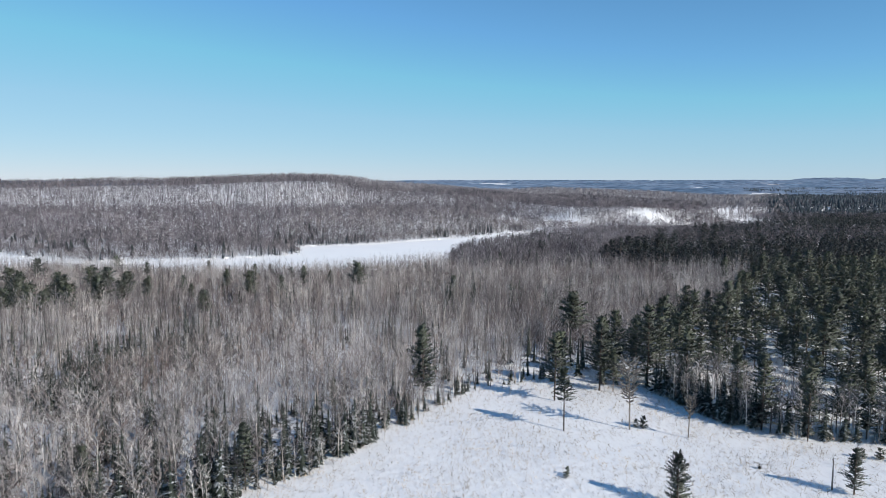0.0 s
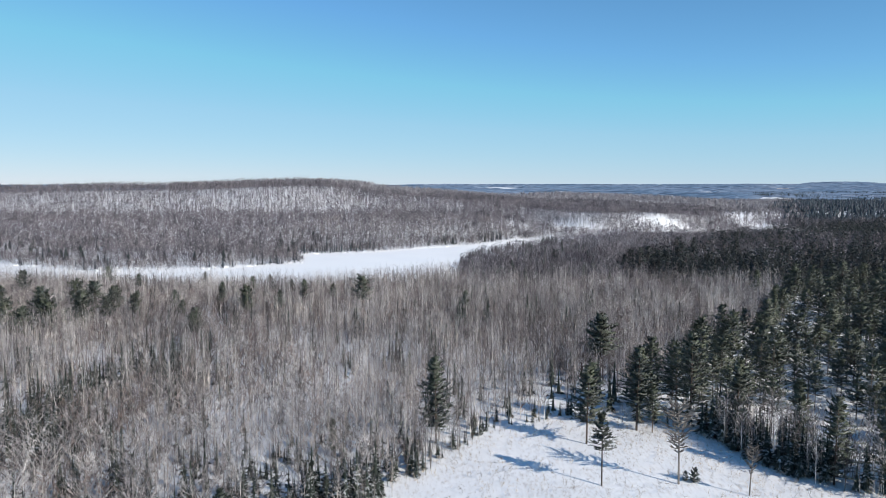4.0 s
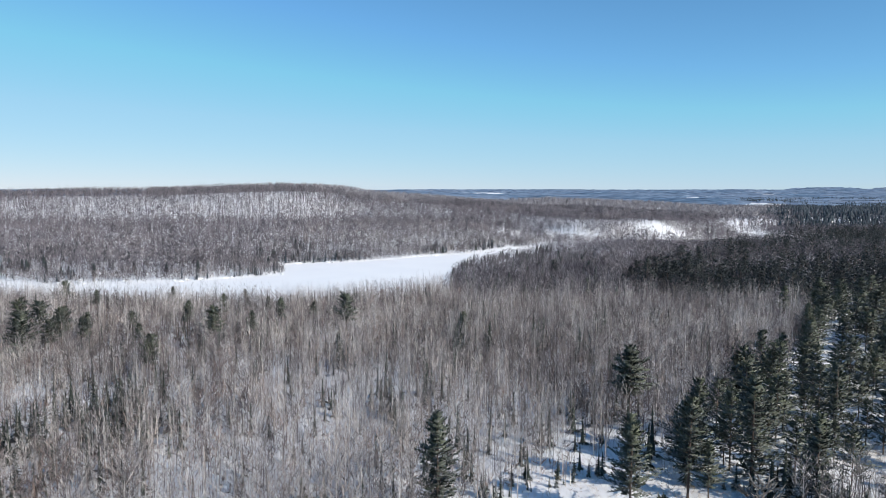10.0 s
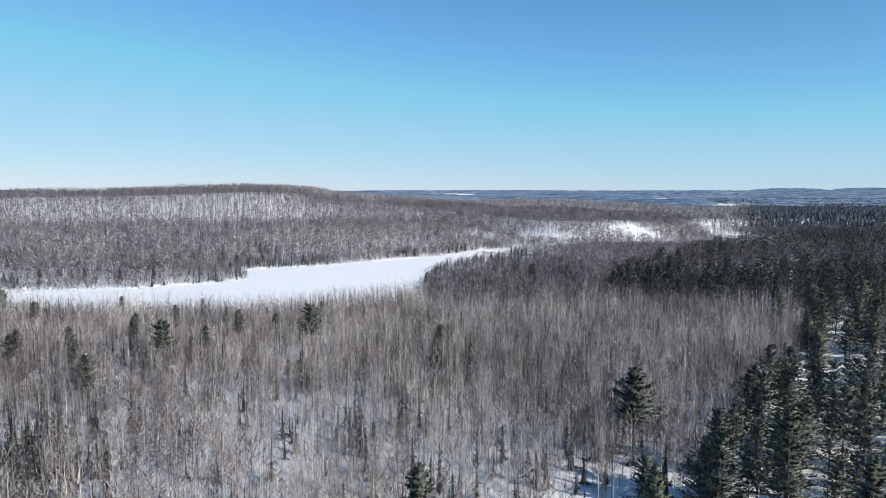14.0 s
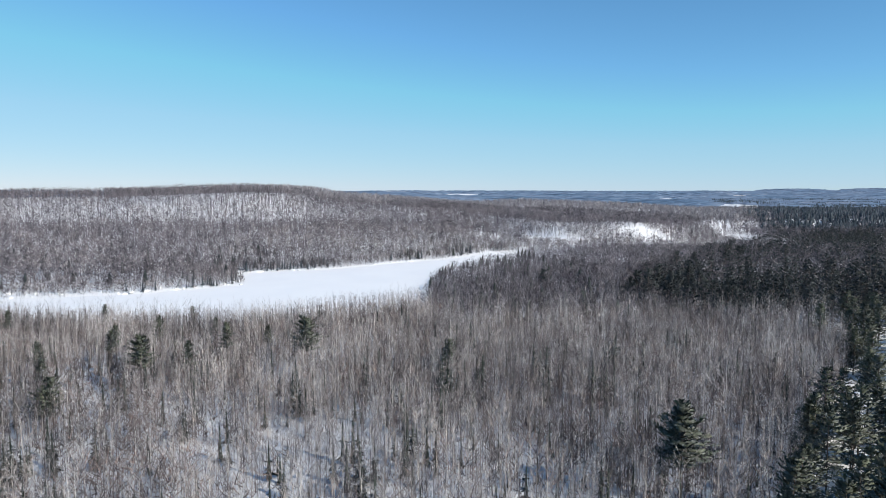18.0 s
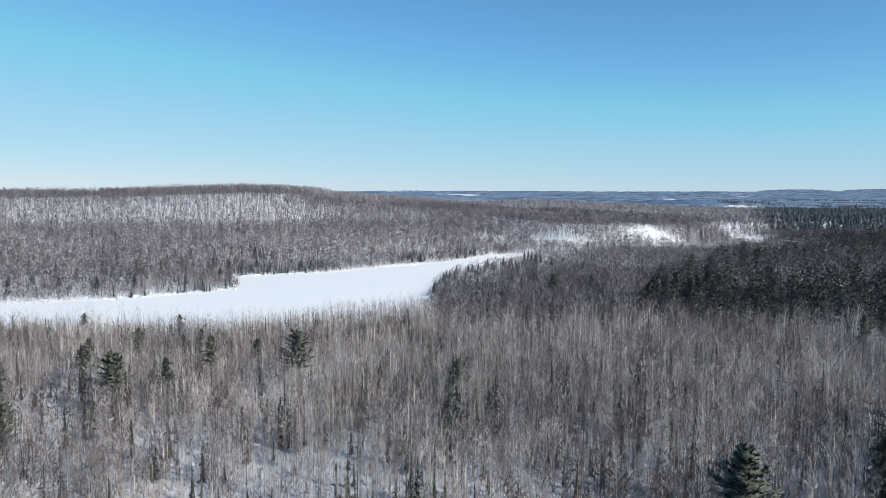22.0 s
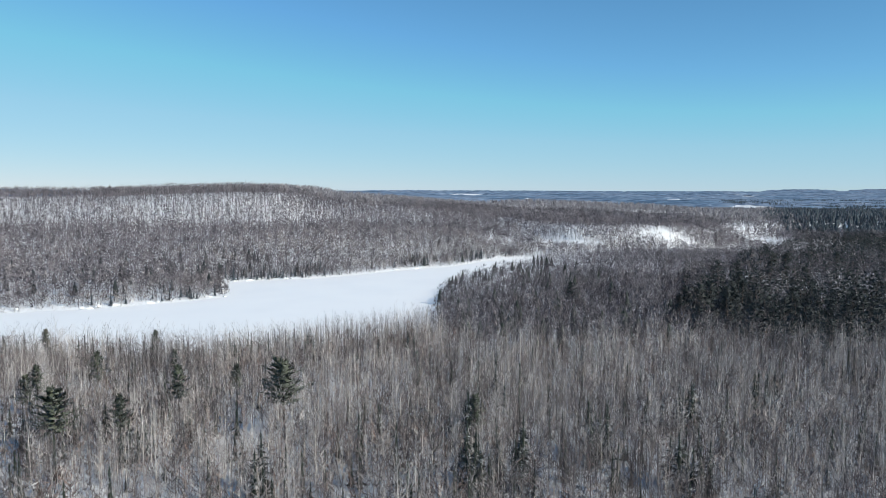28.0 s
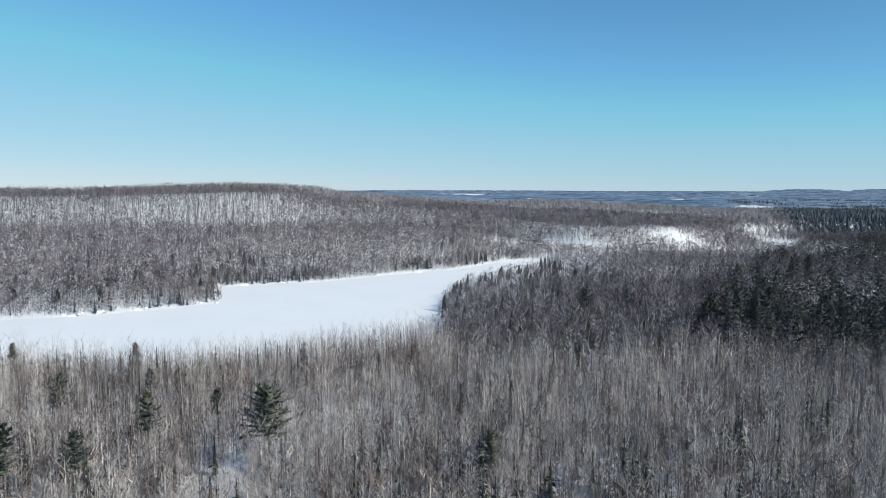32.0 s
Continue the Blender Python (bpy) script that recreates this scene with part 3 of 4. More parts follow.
def scatter_tones(name, patterns, places, sizes, tones, label, category, clump=0.62):
    """Like scatter, with the trees shared out over tones in patches: (share, slots, word for the label)."""
    pick = (1 - clump) * rng_np.random(len(places)) + clump * (0.7 * patchy(places, 3.4) + 0.3 * patchy(places, 17.0))
    pick = np.argsort(np.argsort(pick)) / max(1, len(pick)) * sum(t[0] for t in tones)
    at = 0.0
    for share, slots, word in tones:
        w = (pick >= at) & (pick < at + share)
        at += share
        scatter(name, patterns, places[w], sizes[w], slots, word + " " + label, category)


def split_meshes(name, pattern, slots, names):
    """The parts of one tree pattern as meshes of their own."""
    v, t, m, *lit = pattern
    out = []
    for k, part_name in enumerate(names):
        tri = t[m == k]
        used, back = np.unique(tri, return_inverse=True)
        out.append((part_name, soup(part_name, v[used], back.reshape(-1, 3), None, [slots[k]], normals=lit[0][used] if lit else None)))
    return out


def plant(name, parts, x, y, size, turn, label, category, group="", sink=0.0):
    """One tree as a thing of its own, standing on the ground."""
    base = tagged(new(name), label, category, group)
    base.matrix_world = Matrix.LocRotScale((x, y, float(height(x, y)) - sink), Euler((0, 0, turn)), (size, size, size))
    for part_name, me in parts:
        new(part_name, me).parent = base
    return base


# ---- the aspen stand ----
PALE, TAN, DUSK = (ASPEN_BARK, ASPEN_TWIG), (TAN_BARK, TAN_TWIG), (DUSK_TWIG, DUSK_TWIG)
aspen_near = [aspen(20 + i, 11.6 + 0.6 * (i % 3), 0.16 + 0.07 * (i % 3), (2.7, 3.3)[i % 2], 19, 7, 0.062, False, 0.72) for i in range(8)]
aspen_mid = [aspen(20 + i, 11.6 + 0.6 * (i % 3), 0.16 + 0.07 * (i % 3), (2.5, 3.1)[i % 2], 15, 5, 0.060, True, 0.86) for i in range(10)]
aspen_far = [aspen(40 + i, 12.0 + 0.5 * (i % 3), 0.24, (2.1, 2.5)[i % 2], 13, 4, 0.060, True, 0.92) for i in range(8)]
grove = spots(-260, 185, 92, 430, 2.2)
gx_, gy_ = grove[:, 0], grove[:, 1]
grove = grove[in_aspens(gx_, gy_) & (gx_ > left_limit(gy_)) & ((openings(gx_, gy_) < 0.72) | (rng_np.random(len(gx_)) < np.where(openings(gx_, gy_) > 1.1, 0.10, 0.35))) & (rng_np.random(len(gx_)) < 0.94 - 0.55 * (1 - smooth(140, 172, gy_)) * (1 - smooth(-25, 5, gx_)))]
sizes = rng_np.normal(0.90, 0.20, len(grove)).clip(0.42, 1.3) * (0.95 + 0.12 * ripple(grove[:, 0], grove[:, 1], 19))
low_bank = np.interp(grove[:, 0], [-180, -120, -80, -15], [1.05, 1.0, 0.96, 1.0])
sizes *= low_bank + (1 - low_bank) * smooth(5, 95, lake_distance(grove[:, 0], grove[:, 1]))
single = (np.abs(grove[:, 0] - 12) < 26) & (grove[:, 1] > 150) & (grove[:, 1] < 240)
single &= np.cumsum(single) <= 300
pale_parts = [split_meshes("aspen", p, PALE, ("trunk", "crown")) for p in aspen_near]
tan_parts = [split_meshes("aspen", p, TAN, ("trunk", "crown")) for p in aspen_near]
for i, ((x, y), s) in enumerate(zip(grove[single], sizes[single])):
    pale = i % 5 < 2
    plant("aspen_tree", random.choice(pale_parts if pale else tan_parts), x, y, s, random.uniform(0, 6.3),
          "bare pale grey aspen with steep fine twigs in snow" if pale else "bare tan-grey aspen with steep fine twigs in snow", "tree", "aspen stand")
near = (~single) & (grove[:, 1] < 310)
TONES = [(0.36, PALE, "pale"), (0.38, TAN, "tan-grey"), (0.26, DUSK, "dark")]
front = near & (grove[:, 1] < 172 + 12 * ripple(grove[:, 0], grove[:, 1], 12)) & (grove[:, 0] < 0)
shady = near & ~front & (grove[:, 0] > 25 + 12 * ripple(grove[:, 0], grove[:, 1], 14)) & (grove[:, 1] > 205)
sunny = near & ~front & ~shady
scatter_tones("aspen_wood", aspen_mid, grove[sunny], sizes[sunny], TONES, "bare aspens crowded in the snow", "woods")
scatter_tones("aspen_wood", aspen_mid, grove[shady], sizes[shady], [(0.36, PALE, "pale"), (0.42, TAN, "tan-grey"), (0.22, DUSK, "dark")], "bare aspens near the pine stand", "woods")
forked = [bare_tree(340 + i, 10.5, 0.22, 3.1, 14, 7, 40, 0.065, 1.0, 3, True) for i in range(7)]
order = np.nonzero(front)[0]
order = order[np.argsort(grove[order, 1])]
fork_parts = [split_meshes("tree", p, slots, ("trunk", "crown")) for slots in (PALE, PALE, TAN, TAN, DUSK) for p in forked[:4]]
for i in order[:290]:
    k = random.randrange(len(fork_parts))
    plant("forked_tree", fork_parts[k], grove[i, 0], grove[i, 1], sizes[i], random.uniform(0, 6.3),
          ("bare pale forked tree with fine twigs in snow", "bare tan-grey forked tree with fine twigs in snow", "bare dark forked tree with fine twigs in snow")[(0, 0, 1, 1, 2)[k // 4]], "tree", "forked trees by the clearing")
scatter_tones("forked_wood", forked, grove[order[290:]], sizes[order[290:]], [(0.36, PALE, "pale"), (0.24, TAN, "tan-grey"), (0.16, (RUST_TWIG, RUST_TWIG), "reddish"), (0.24, DUSK, "dark")], "bare forked trees mixed with spruces", "woods")
rest = (~single) & ~near
east = rest & (grove[:, 0] > 30 + 15 * ripple(grove[:, 0], grove[:, 1], 14))
scatter_tones("aspen_wood", aspen_far, grove[east], sizes[east], [(0.36, PALE, "pale"), (0.42, TAN, "tan-grey"), (0.22, DUSK, "dark")], "bare aspens below the ridge", "woods")
rest &= ~east
scatter_tones("aspen_wood", aspen_far, grove[rest], sizes[rest], [(0.34, PALE, "pale"), (0.40, TAN, "tan-grey"), (0.26, DUSK, "dark")], "bare aspens crowded towards the lake", "woods")

# an even, crowded row of low trees on the near shore of the lake
row = spots(-215, 30, 350, 425, 2.1)
dl = lake_distance(row[:, 0], row[:, 1])
row = row[(dl > 3) & (dl < 24) & in_aspens(row[:, 0], row[:, 1])]
scatter_tones("aspen_wood", aspen_far, row, np.interp(row[:, 0], [-130, -70, -20], [0.68, 0.86, 0.98]) * rng_np.uniform(0.9, 1.08, len(row)), [(0.2, PALE, "pale"), (0.55, TAN, "tan-grey"), (0.25, DUSK, "dark")], "low bare aspens along the lake", "woods")

# slim dark trees fill the eastern half of the stand
filler = spots(0, 150, 212, 340, 3.1)
fx, fy = filler[:, 0], filler[:, 1]
filler = filler[in_aspens(fx, fy) & (openings(fx, fy) < 1.0) & (rng_np.random(len(fx)) < smooth(0, 45, fx))]
scatter_tones("aspen_wood", aspen_far, filler, rng_np.uniform(0.55, 0.9, len(filler)), [(0.65, TAN, "tan-grey"), (0.35, DUSK, "dark")], "slim young aspens filling the stand", "woods")

# bare brush and young firs under the aspens
# Dark brush and firs here also stand in for shaded snow between trees.
brush = [brush_tree(50 + i, 4.2, 0.04, 1.9, 10, 0.04, 0.09) for i in range(6)]
low = spots(-250, 185, 92, 425, 1.9)
gap = openings(low[:, 0], low[:, 1])
low = low[in_aspens(low[:, 0], low[:, 1]) & (low[:, 0] > left_limit(low[:, 1])) & ((gap < 0.8) | (rng_np.random(len(low)) < 0.45))
          & ~((np.abs(low[:, 0] - 32) < 26) & (low[:, 1] < 212) & (rng_np.random(len(low)) < 0.55))]
scatter_tones("underbrush", brush, low, rng_np.uniform(0.5, 1.5, len(low)) * (0.8 + 0.35 * ripple(low[:, 0], low[:, 1], 12)), [(0.15, TAN, "tan-grey"), (0.22, (RUST_TWIG, RUST_TWIG), "reddish"), (0.63, DUSK, "dark")], "bare brush in the snow under the aspens", "brush")
saplings = [brush_tree(440 + i, 8.5, 0.18, 1.7, 17, 0.045, 0.07) for i in range(7)]
thick_part = spots(-230, 165, 185, 402, 2.5)
gap = openings(thick_part[:, 0], thick_part[:, 1])
thick_part = thick_part[((thick_part[:, 1] > 238) | (thick_part[:, 0] > 38)) & in_aspens(thick_part[:, 0], thick_part[:, 1]) & (thick_part[:, 0] > left_limit(thick_part[:, 1])) & ((gap < 0.8) | (rng_np.random(len(gap)) < 0.3))]
scatter_tones("sapling_wood", saplings, thick_part, rng_np.uniform(0.6, 1.2, len(thick_part)), [(0.15, PALE, "pale"), (0.4, TAN, "tan-grey"), (0.15, (RUST_TWIG, RUST_TWIG), "reddish"), (0.35, DUSK, "dark")], "bushy saplings between the aspens", "woods")
young = [spruce_tree(55 + i, 6.5, 1.4, 5, 4) for i in range(4)]
firs = spots(-250, 185, 92, 425, 6.0)
fx, fy = firs[:, 0], firs[:, 1]
firs = firs[in_aspens(fx, fy) & (fx > left_limit(fy)) & (rng_np.random(len(fx)) < 0.52 + 0.5 * ripple(fx + 7, fy, 17) + 0.30 * smooth(0, 70, fx) * smooth(180, 250, fy))]
scatter("young_firs", young, firs, rng_np.uniform(0.5, 1.15, len(firs)) * (0.75 + 0.85 * patchy(firs, 13.0)), (PINE_BARK, SPRUCE_NEEDLE), "young dark firs scattered under the aspens", "woods")

# ---- firs and spruces at the edge of the clearing ----
spruces = [spruce_tree(160 + i, 10.0, 2.0, 13, 8) for i in range(5)]
spruce_parts = [split_meshes("spruce", p, (PINE_BARK, SPRUCE_NEEDLE), ("trunk", "crown")) for p in spruces]
edge_rng = random.Random(11)
more_spruces = []


def put_spruce(x, y, size, label, group):
    """A spruce of its own, or one of the many once there are enough."""
    if len(more_spruces) == 0 and put_spruce.left > 0:
        put_spruce.left -= 1
        plant("spruce_tree", edge_rng.choice(spruce_parts), x, y, size, edge_rng.uniform(0, 6.3), label, "tree", group)
    else:
        more_spruces.append((x, y, size))


put_spruce.left = 290
for i in range(105):
    k = edge_rng.random() ** 0.8
    y = 98 + 80 * k
    x = float(np.interp(y, CLEAR_EDGE_Y, CLEAR_EDGE_X)) - abs(edge_rng.gauss(0, 6.5)) - 0.8
    if x < left_limit(y) + 4:
        continue
    put_spruce(x, y, edge_rng.uniform(0.3, 1.3) * (1 - 0.6 * float(smooth(132, 150, y))), "dark snow-dusted spruce at the edge of the clearing", "spruces by the clearing")
for i in range(110):
    y = edge_rng.uniform(122, 172)
    x = float(np.interp(y, [120, 128, 136, 146, 166, 172], [112, 96, 74, 67, 62, 50])) + abs(edge_rng.gauss(0, 7))
    put_spruce(x, y, edge_rng.uniform(0.2, 1.0), "small snow-dusted spruce below the pines", "spruces by the clearing")

for i in range(80):
    y = edge_rng.uniform(162, 233)
    x = float(np.interp(y, [160, 168, 187, 209, 227, 236], [-92, -88, -83, -78, -70, -66])) + edge_rng.gauss(0, 4.0)
    if x > left_limit(y) + 2:
        put_spruce(x, y, edge_rng.uniform(0.45, 1.05), "dark snow-dusted spruce in a gap between aspens", "spruces among the aspens")
for i in range(140):
    y = edge_rng.uniform(94, 155)
    x = float(np.interp(y, CLEAR_EDGE_Y, CLEAR_EDGE_X)) - edge_rng.uniform(4, 55)
    if x > left_limit(y) + 4:
        put_spruce(x, y, edge_rng.uniform(0.4, 1.05) * (1 - 0.4 * float(smooth(132, 150, y))), "dark snow-dusted spruce among bare aspens", "spruces among the aspens")
for i in range(300):
    y = edge_rng.uniform(148, 215)
    x = float(np.interp(y, [148, 160, 187, 215], [-78, -76, -72, -70])) + edge_rng.gauss(0, 11)
    if x > left_limit(y) + 4 and ripple(x - 4, y + 9, 7) > 0.12:
        more_spruces.append((x, y, edge_rng.uniform(0.4, 0.95)))
for i in range(700):
    x, y = edge_rng.uniform(-150, 110), edge_rng.uniform(175, 345)
    if in_aspens(x, y) and x > left_limit(y) and ripple(x + 11, y - 5, 9) > 0.42:
        more_spruces.append((x, y, edge_rng.uniform(0.5, 1.0)))
for cx, cy, count, spread_by in [(17, 262, 16, 1.8), (25, 266, 6, 1.5), (20, 288, 6, 1.5), (57, 263, 6, 2.0), (44, 276, 5, 2.0), (-20, 262, 4, 1.5), (70, 290, 6, 2.0), (95, 300, 6, 2.5)]:
    for i in range(count):
        more_spruces.append((cx + edge_rng.gauss(0, spread_by), cy + edge_rng.gauss(0, 1.6 * spread_by), edge_rng.uniform(0.85, 1.3)))
if more_spruces:
    extra = np.array(more_spruces)
    scatter("spruce_wood", spruces, extra[:, :2], extra[:, 2], (PINE_BARK, SPRUCE_NEEDLE), "dark snow-dusted spruces among bare trees", "woods")
spread = [split_meshes("maple", bare_tree(330 + i, 11.0, 0.22, 4.0, 16, 9, 42, 0.11, 0.8), PALE if i % 2 else TAN, ("trunk", "crown")) for i in range(5)]
for i in range(110):
    y = edge_rng.uniform(96, 165)
    x = float(np.interp(y, CLEAR_EDGE_Y, CLEAR_EDGE_X)) - edge_rng.uniform(5, 65)
    if x > left_limit(y) + 2:
        plant("maple_tree", edge_rng.choice(spread), x, y, edge_rng.uniform(0.7, 1.15), edge_rng.uniform(0, 6.3),
              "bare spreading maple with pale forked branches", "tree", "maples by the clearing")
for i in range(22):
    x = edge_rng.uniform(-205, -70)
    y = float(np.interp(x, [-252, -188, -116, -62], [425, 408, 390, 383])) - edge_rng.uniform(4, 26)
    plant("maple_tree", edge_rng.choice(spread), x, y, edge_rng.uniform(0.75, 1.1), edge_rng.uniform(0, 6.3),
          "bare spreading maple on the lake shore", "tree", "maples by the lake")
birches = [split_meshes("birch", bare_tree(320 + i, 10.0, 0.22, 2.0, 16, 4, 52, 0.10, 1.1), ((DEAD_WOOD, GREY_TWIG), TAN, PALE, (DEAD_WOOD, FROST_TWIG))[i], ("trunk", "crown")) for i in range(4)]
for i in range(210):
    y = edge_rng.uniform(120, 162)
    x = float(np.interp(y, [120, 128, 136, 146, 166, 172], [112, 96, 74, 67, 62, 50])) + abs(edge_rng.gauss(0, 12))
    plant("birch_tree", edge_rng.choice(birches), x, y, edge_rng.uniform(0.6, 1.15), edge_rng.uniform(0, 6.3),
          "slim bare grey birch before the pines", "tree", "birches by the clearing")
for i in range(80):
    y = 96 + 78 * edge_rng.random()
    x = float(np.interp(y, CLEAR_EDGE_Y, CLEAR_EDGE_X)) - abs(edge_rng.gauss(0, 3)) + 0.5
    plant("birch_tree", edge_rng.choice(birches), x, y, edge_rng.uniform(0.5, 1.0), edge_rng.uniform(0, 6.3),
          "slim bare grey birch at the edge of the clearing", "tree", "birches by the clearing")

# ---- pines ----
PINE = (PINE_BARK, PINE_NEEDLE)
pine_patterns = [pine_tree(60 + i, 16.0, (0.16, 0.25, 0.36, 0.20, 0.30)[i], 6.4 + 0.6 * (i % 3), 12, 7, 10, 1.0, 0.2, 0.0, 0.9) for i in range(5)]
pine_parts = [split_meshes("pine", p, PINE, ("trunk", "crown")) for p in pine_patterns]
stand = spots(40, 330, 125, 352, 7.4)
sx, sy = stand[:, 0], stand[:, 1]
stand = stand[pine_side(sx, sy) & (sx < right_limit(sy)) & (ripple(sx, sy, 10) < 0.32 - 0.36 * (1 - smooth(140, 172, sy)))]
stand = stand[np.argsort(stand[:, 1] + 0.4 * stand[:, 0])]
for x, y in stand[:300]:
    plant("pine_tree", random.choice(pine_parts), x, y, random.uniform(0.55, 0.98) * (0.86 + 0.2 * float(smooth(140, 190, y))), random.uniform(0, 6.3),
          "dark green pine with a bare lower trunk, dusted with snow", "tree", "pine stand")
pine_mid = [bough_pine(85 + i, 15.0, 0.18, 5.6 + 0.6 * (i % 3), 24, 9, 0.48) for i in range(6)]
if len(stand) > 300:
    scatter("pine_wood", pine_mid, stand[300:], rng_np.uniform(0.75, 1.15, len(stand) - 300), PINE, "dark pine wood over shaded snow", "woods")
hero = [split_meshes("pine", pine_tree(70 + i, 17.0, (0.16, 0.10, 0.26, 0.42)[i], (4.2, 6.2, 5.1, 5.9)[i], (22, 22, 18, 22)[i], 8, 14, (0.76, 0.76, 0.76, 0.95)[i], 0.22, 0.0, (0.8, 0.9, 0.75, 0.9)[i]), PINE, ("trunk", "crown")) for i in range(4)]
bushy = [split_meshes("pine", pine_tree(90 + i, 16.0, (0.42, 0.46, 0.52, 0.36)[i], (5.0, 4.8, 3.1, 6.2)[i], (18, 16, 14, 18)[i], 7, 11, (0.9, 0.95, 0.7, 1.0)[i], 0.22, 0.0, (0.62, 0.45, 0.65, 0.6)[i]), PINE, ("trunk", "crown")) for i in range(4)]
bushy_far = [split_meshes("pine", pine_tree(190 + i, 16.0, 0.12, 6.0 - 0.5 * i, 15, 6, 6, 1.2, 0.24, 0.0, 0.5), (PINE_BARK, FAR_NEEDLE), ("trunk", "crown")) for i in range(3)]

# single pines rising out of the aspens: x, y, height, crown
for x, y, h, k in [(-65.2, 284.5, 14.8, 0), (-21.3, 296, 17.0, 1), (-45.7, 301.6, 15.2, 2), (-83, 315.4, 12.8, 2), (-52.5, 285.1, 13.4, 2), (-72, 323.5, 14.2, 2),
                   (-86, 274.2, 11.2, 2), (-75.6, 256.3, 11.4, 0), (-94.1, 289, 13.0, 2), (-116.8, 289.4, 13.5, 1), (-105.7, 282, 13.5, 2), (-131.2, 347, 13, 2), (-163, 387, 13, 0),
                   (-180, 338, 15, 0), (-174, 304, 14.5, 3), (-151, 269.5, 15, 3), (-138.4, 254, 14.5, 3), (-136, 273, 15, 3), (-123.3, 253, 14.5, 3), (-136.5, 298, 15, 1),
                   (-121.3, 272.5, 15, 3), (-127, 294, 15, 1), (-117.4, 288, 14, 0), (-146, 262, 14, 3), (-131, 263, 14, 3), (-128, 246, 13.5, 3), (-143, 246, 14, 1), (-117, 262, 14, 3), (-155, 258, 14, 3), (-112, 270, 13, 1), (-104.6, 276, 13, 2), (-80.5, 305, 13, 2), (-73.4, 247, 11, 1), (-159, 285, 15, 0), (-145, 288, 14, 1),
                   (19.4, 279.5, 13, 2), (-58, 341, 11, 2), (-36, 318, 11.5, 2), (144.6, 302.4, 17, 2)]:
    plant("pine_tree", bushy[k], x, y, h / 15.6, 2.1 * k + x, "bushy dark green pine rising out of bare aspens", "tree", "single pines")
for x, y, h, k in [(4.8, 160.5, 18.4, 0), (51.1, 202.7, 18.4, 3), (36.4, 158.6, 16.8, 2), (49.4, 166, 18.9, 2), (52.4, 164.4, 10.8, 2), (63.1, 170.2, 20.5, 1), (76.6, 137.8, 16.2, 1),
                   (83, 216, 14, 0), (122, 250, 14, 1), (131, 262, 13, 0), (141, 281, 14, 1), (148, 292, 13, 0), (-79, 391, 11.5, 0), (-109, 376.5, 12.0, 0), (41, 172, 14, 2),
                   (69, 160, 17, 0), (58, 182, 17, 1), (78, 152, 15, 0), (95, 131, 12, 0), (-16, 155, 7.6, 0), (-26.5, 114, 11.5, 1), (-50, 106.5, 11.5, 1)]:
    plant("pine_tree", hero[k], x, y, h / 17.0, 2.1 * k + x, "tall dark green pine standing clear of its neighbours", "tree", "single pines")

# broad pines on the ridge beyond the aspens
for x, y, h, k in [(87.2, 445, 13.5, 1), (119, 403, 14, 0), (123, 407, 16.5, 1), (128, 405, 17.5, 0), (134, 408, 17.5, 2), (139, 404, 16, 1), (145, 409, 15, 0),
                   (234, 531, 18, 1), (245, 534, 16.5, 0), (192, 515, 15, 2), (205, 517, 14.5, 1), (160, 430, 15, 0), (172, 455, 15, 2), (215, 470, 16, 1), (262, 560, 15, 0), (285, 545, 16, 2)]:
    plant("pine_tree", bushy_far[k], x, y, h / 15.6, 2.1 * k + x, "broad dark pine on the wooded ridge", "tree", "ridge pines")

# ---- trees standing in the clearing ----
open_pine = split_meshes("pine", pine_tree(301, 14.5, 0.48, 2.8, 14, 6, 9, 0.72, 0.17), PINE, ("trunk", "crown"))
plant("pine_tree", open_pine, 34.2, 138.6, 0.93, 0.4, "slender pine with a long bare trunk in open snow", "tree", "trees in the clearing")
young_pine = split_meshes("pine", pine_tree(302, 9.0, 0.05, 3.0, 18, 8, 12, 0.55, 0.16, -8), PINE, ("trunk", "crown"))
plant("pine_tree", young_pine, 45, 104, 1.0, 1.1, "young bushy green pine branched to the snow", "tree", "trees in the clearing")
small_pine = split_meshes("pine", pine_tree(303, 8.0, 0.10, 2.1, 15, 7, 8, 0.58, 0.13), PINE, ("trunk", "crown"))
plant("pine_tree", small_pine, 76.5, 107, 1.0, 2.0, "small slender pine beside a dead stub", "tree", "trees in the clearing")
WOOD = (DEAD_WOOD, DEAD_WOOD)
thin_tree = split_meshes("larch", bare_tree(304, 14.0, 0.38, 2.3, 46, 8, 14, 0.20, 2.0), (DEAD_WOOD, DEAD_WOOD), ("trunk", "crown"))
plant("larch_tree", thin_tree, 48.4, 138.9, 1.1, 0.3, "bare larch with a thin grey crown in snow", "tree", "trees in the clearing")
bare_small = split_meshes("bare_tree", bare_tree(305, 9.7, 0.42, 1.5, 30, 8, 28, 0.16, 2.2), (DEAD_WOOD, DEAD_WOOD), ("trunk", "crown"))
plant("bare_tree", bare_small, 59.1, 134, 0.95, 2.3, "small bare grey tree alone on the snow", "tree", "trees in the clearing")
stub = split_meshes("dead_tree", bare_tree(306, 6.5, 0.5, 0.5, 6, 1, 5, 0.20), WOOD, ("trunk", "crown"))
plant("dead_tree", stub, 74, 109, 1.0, 0.9, "broken dead trunk with short stubs of branches", "tree", "trees in the clearing")
bush = split_meshes("shrub", pine_tree(307, 2.0, 0.05, 1.1, 6, 6, 4, 0.55, 0.06), PINE, ("stem", "crown"))
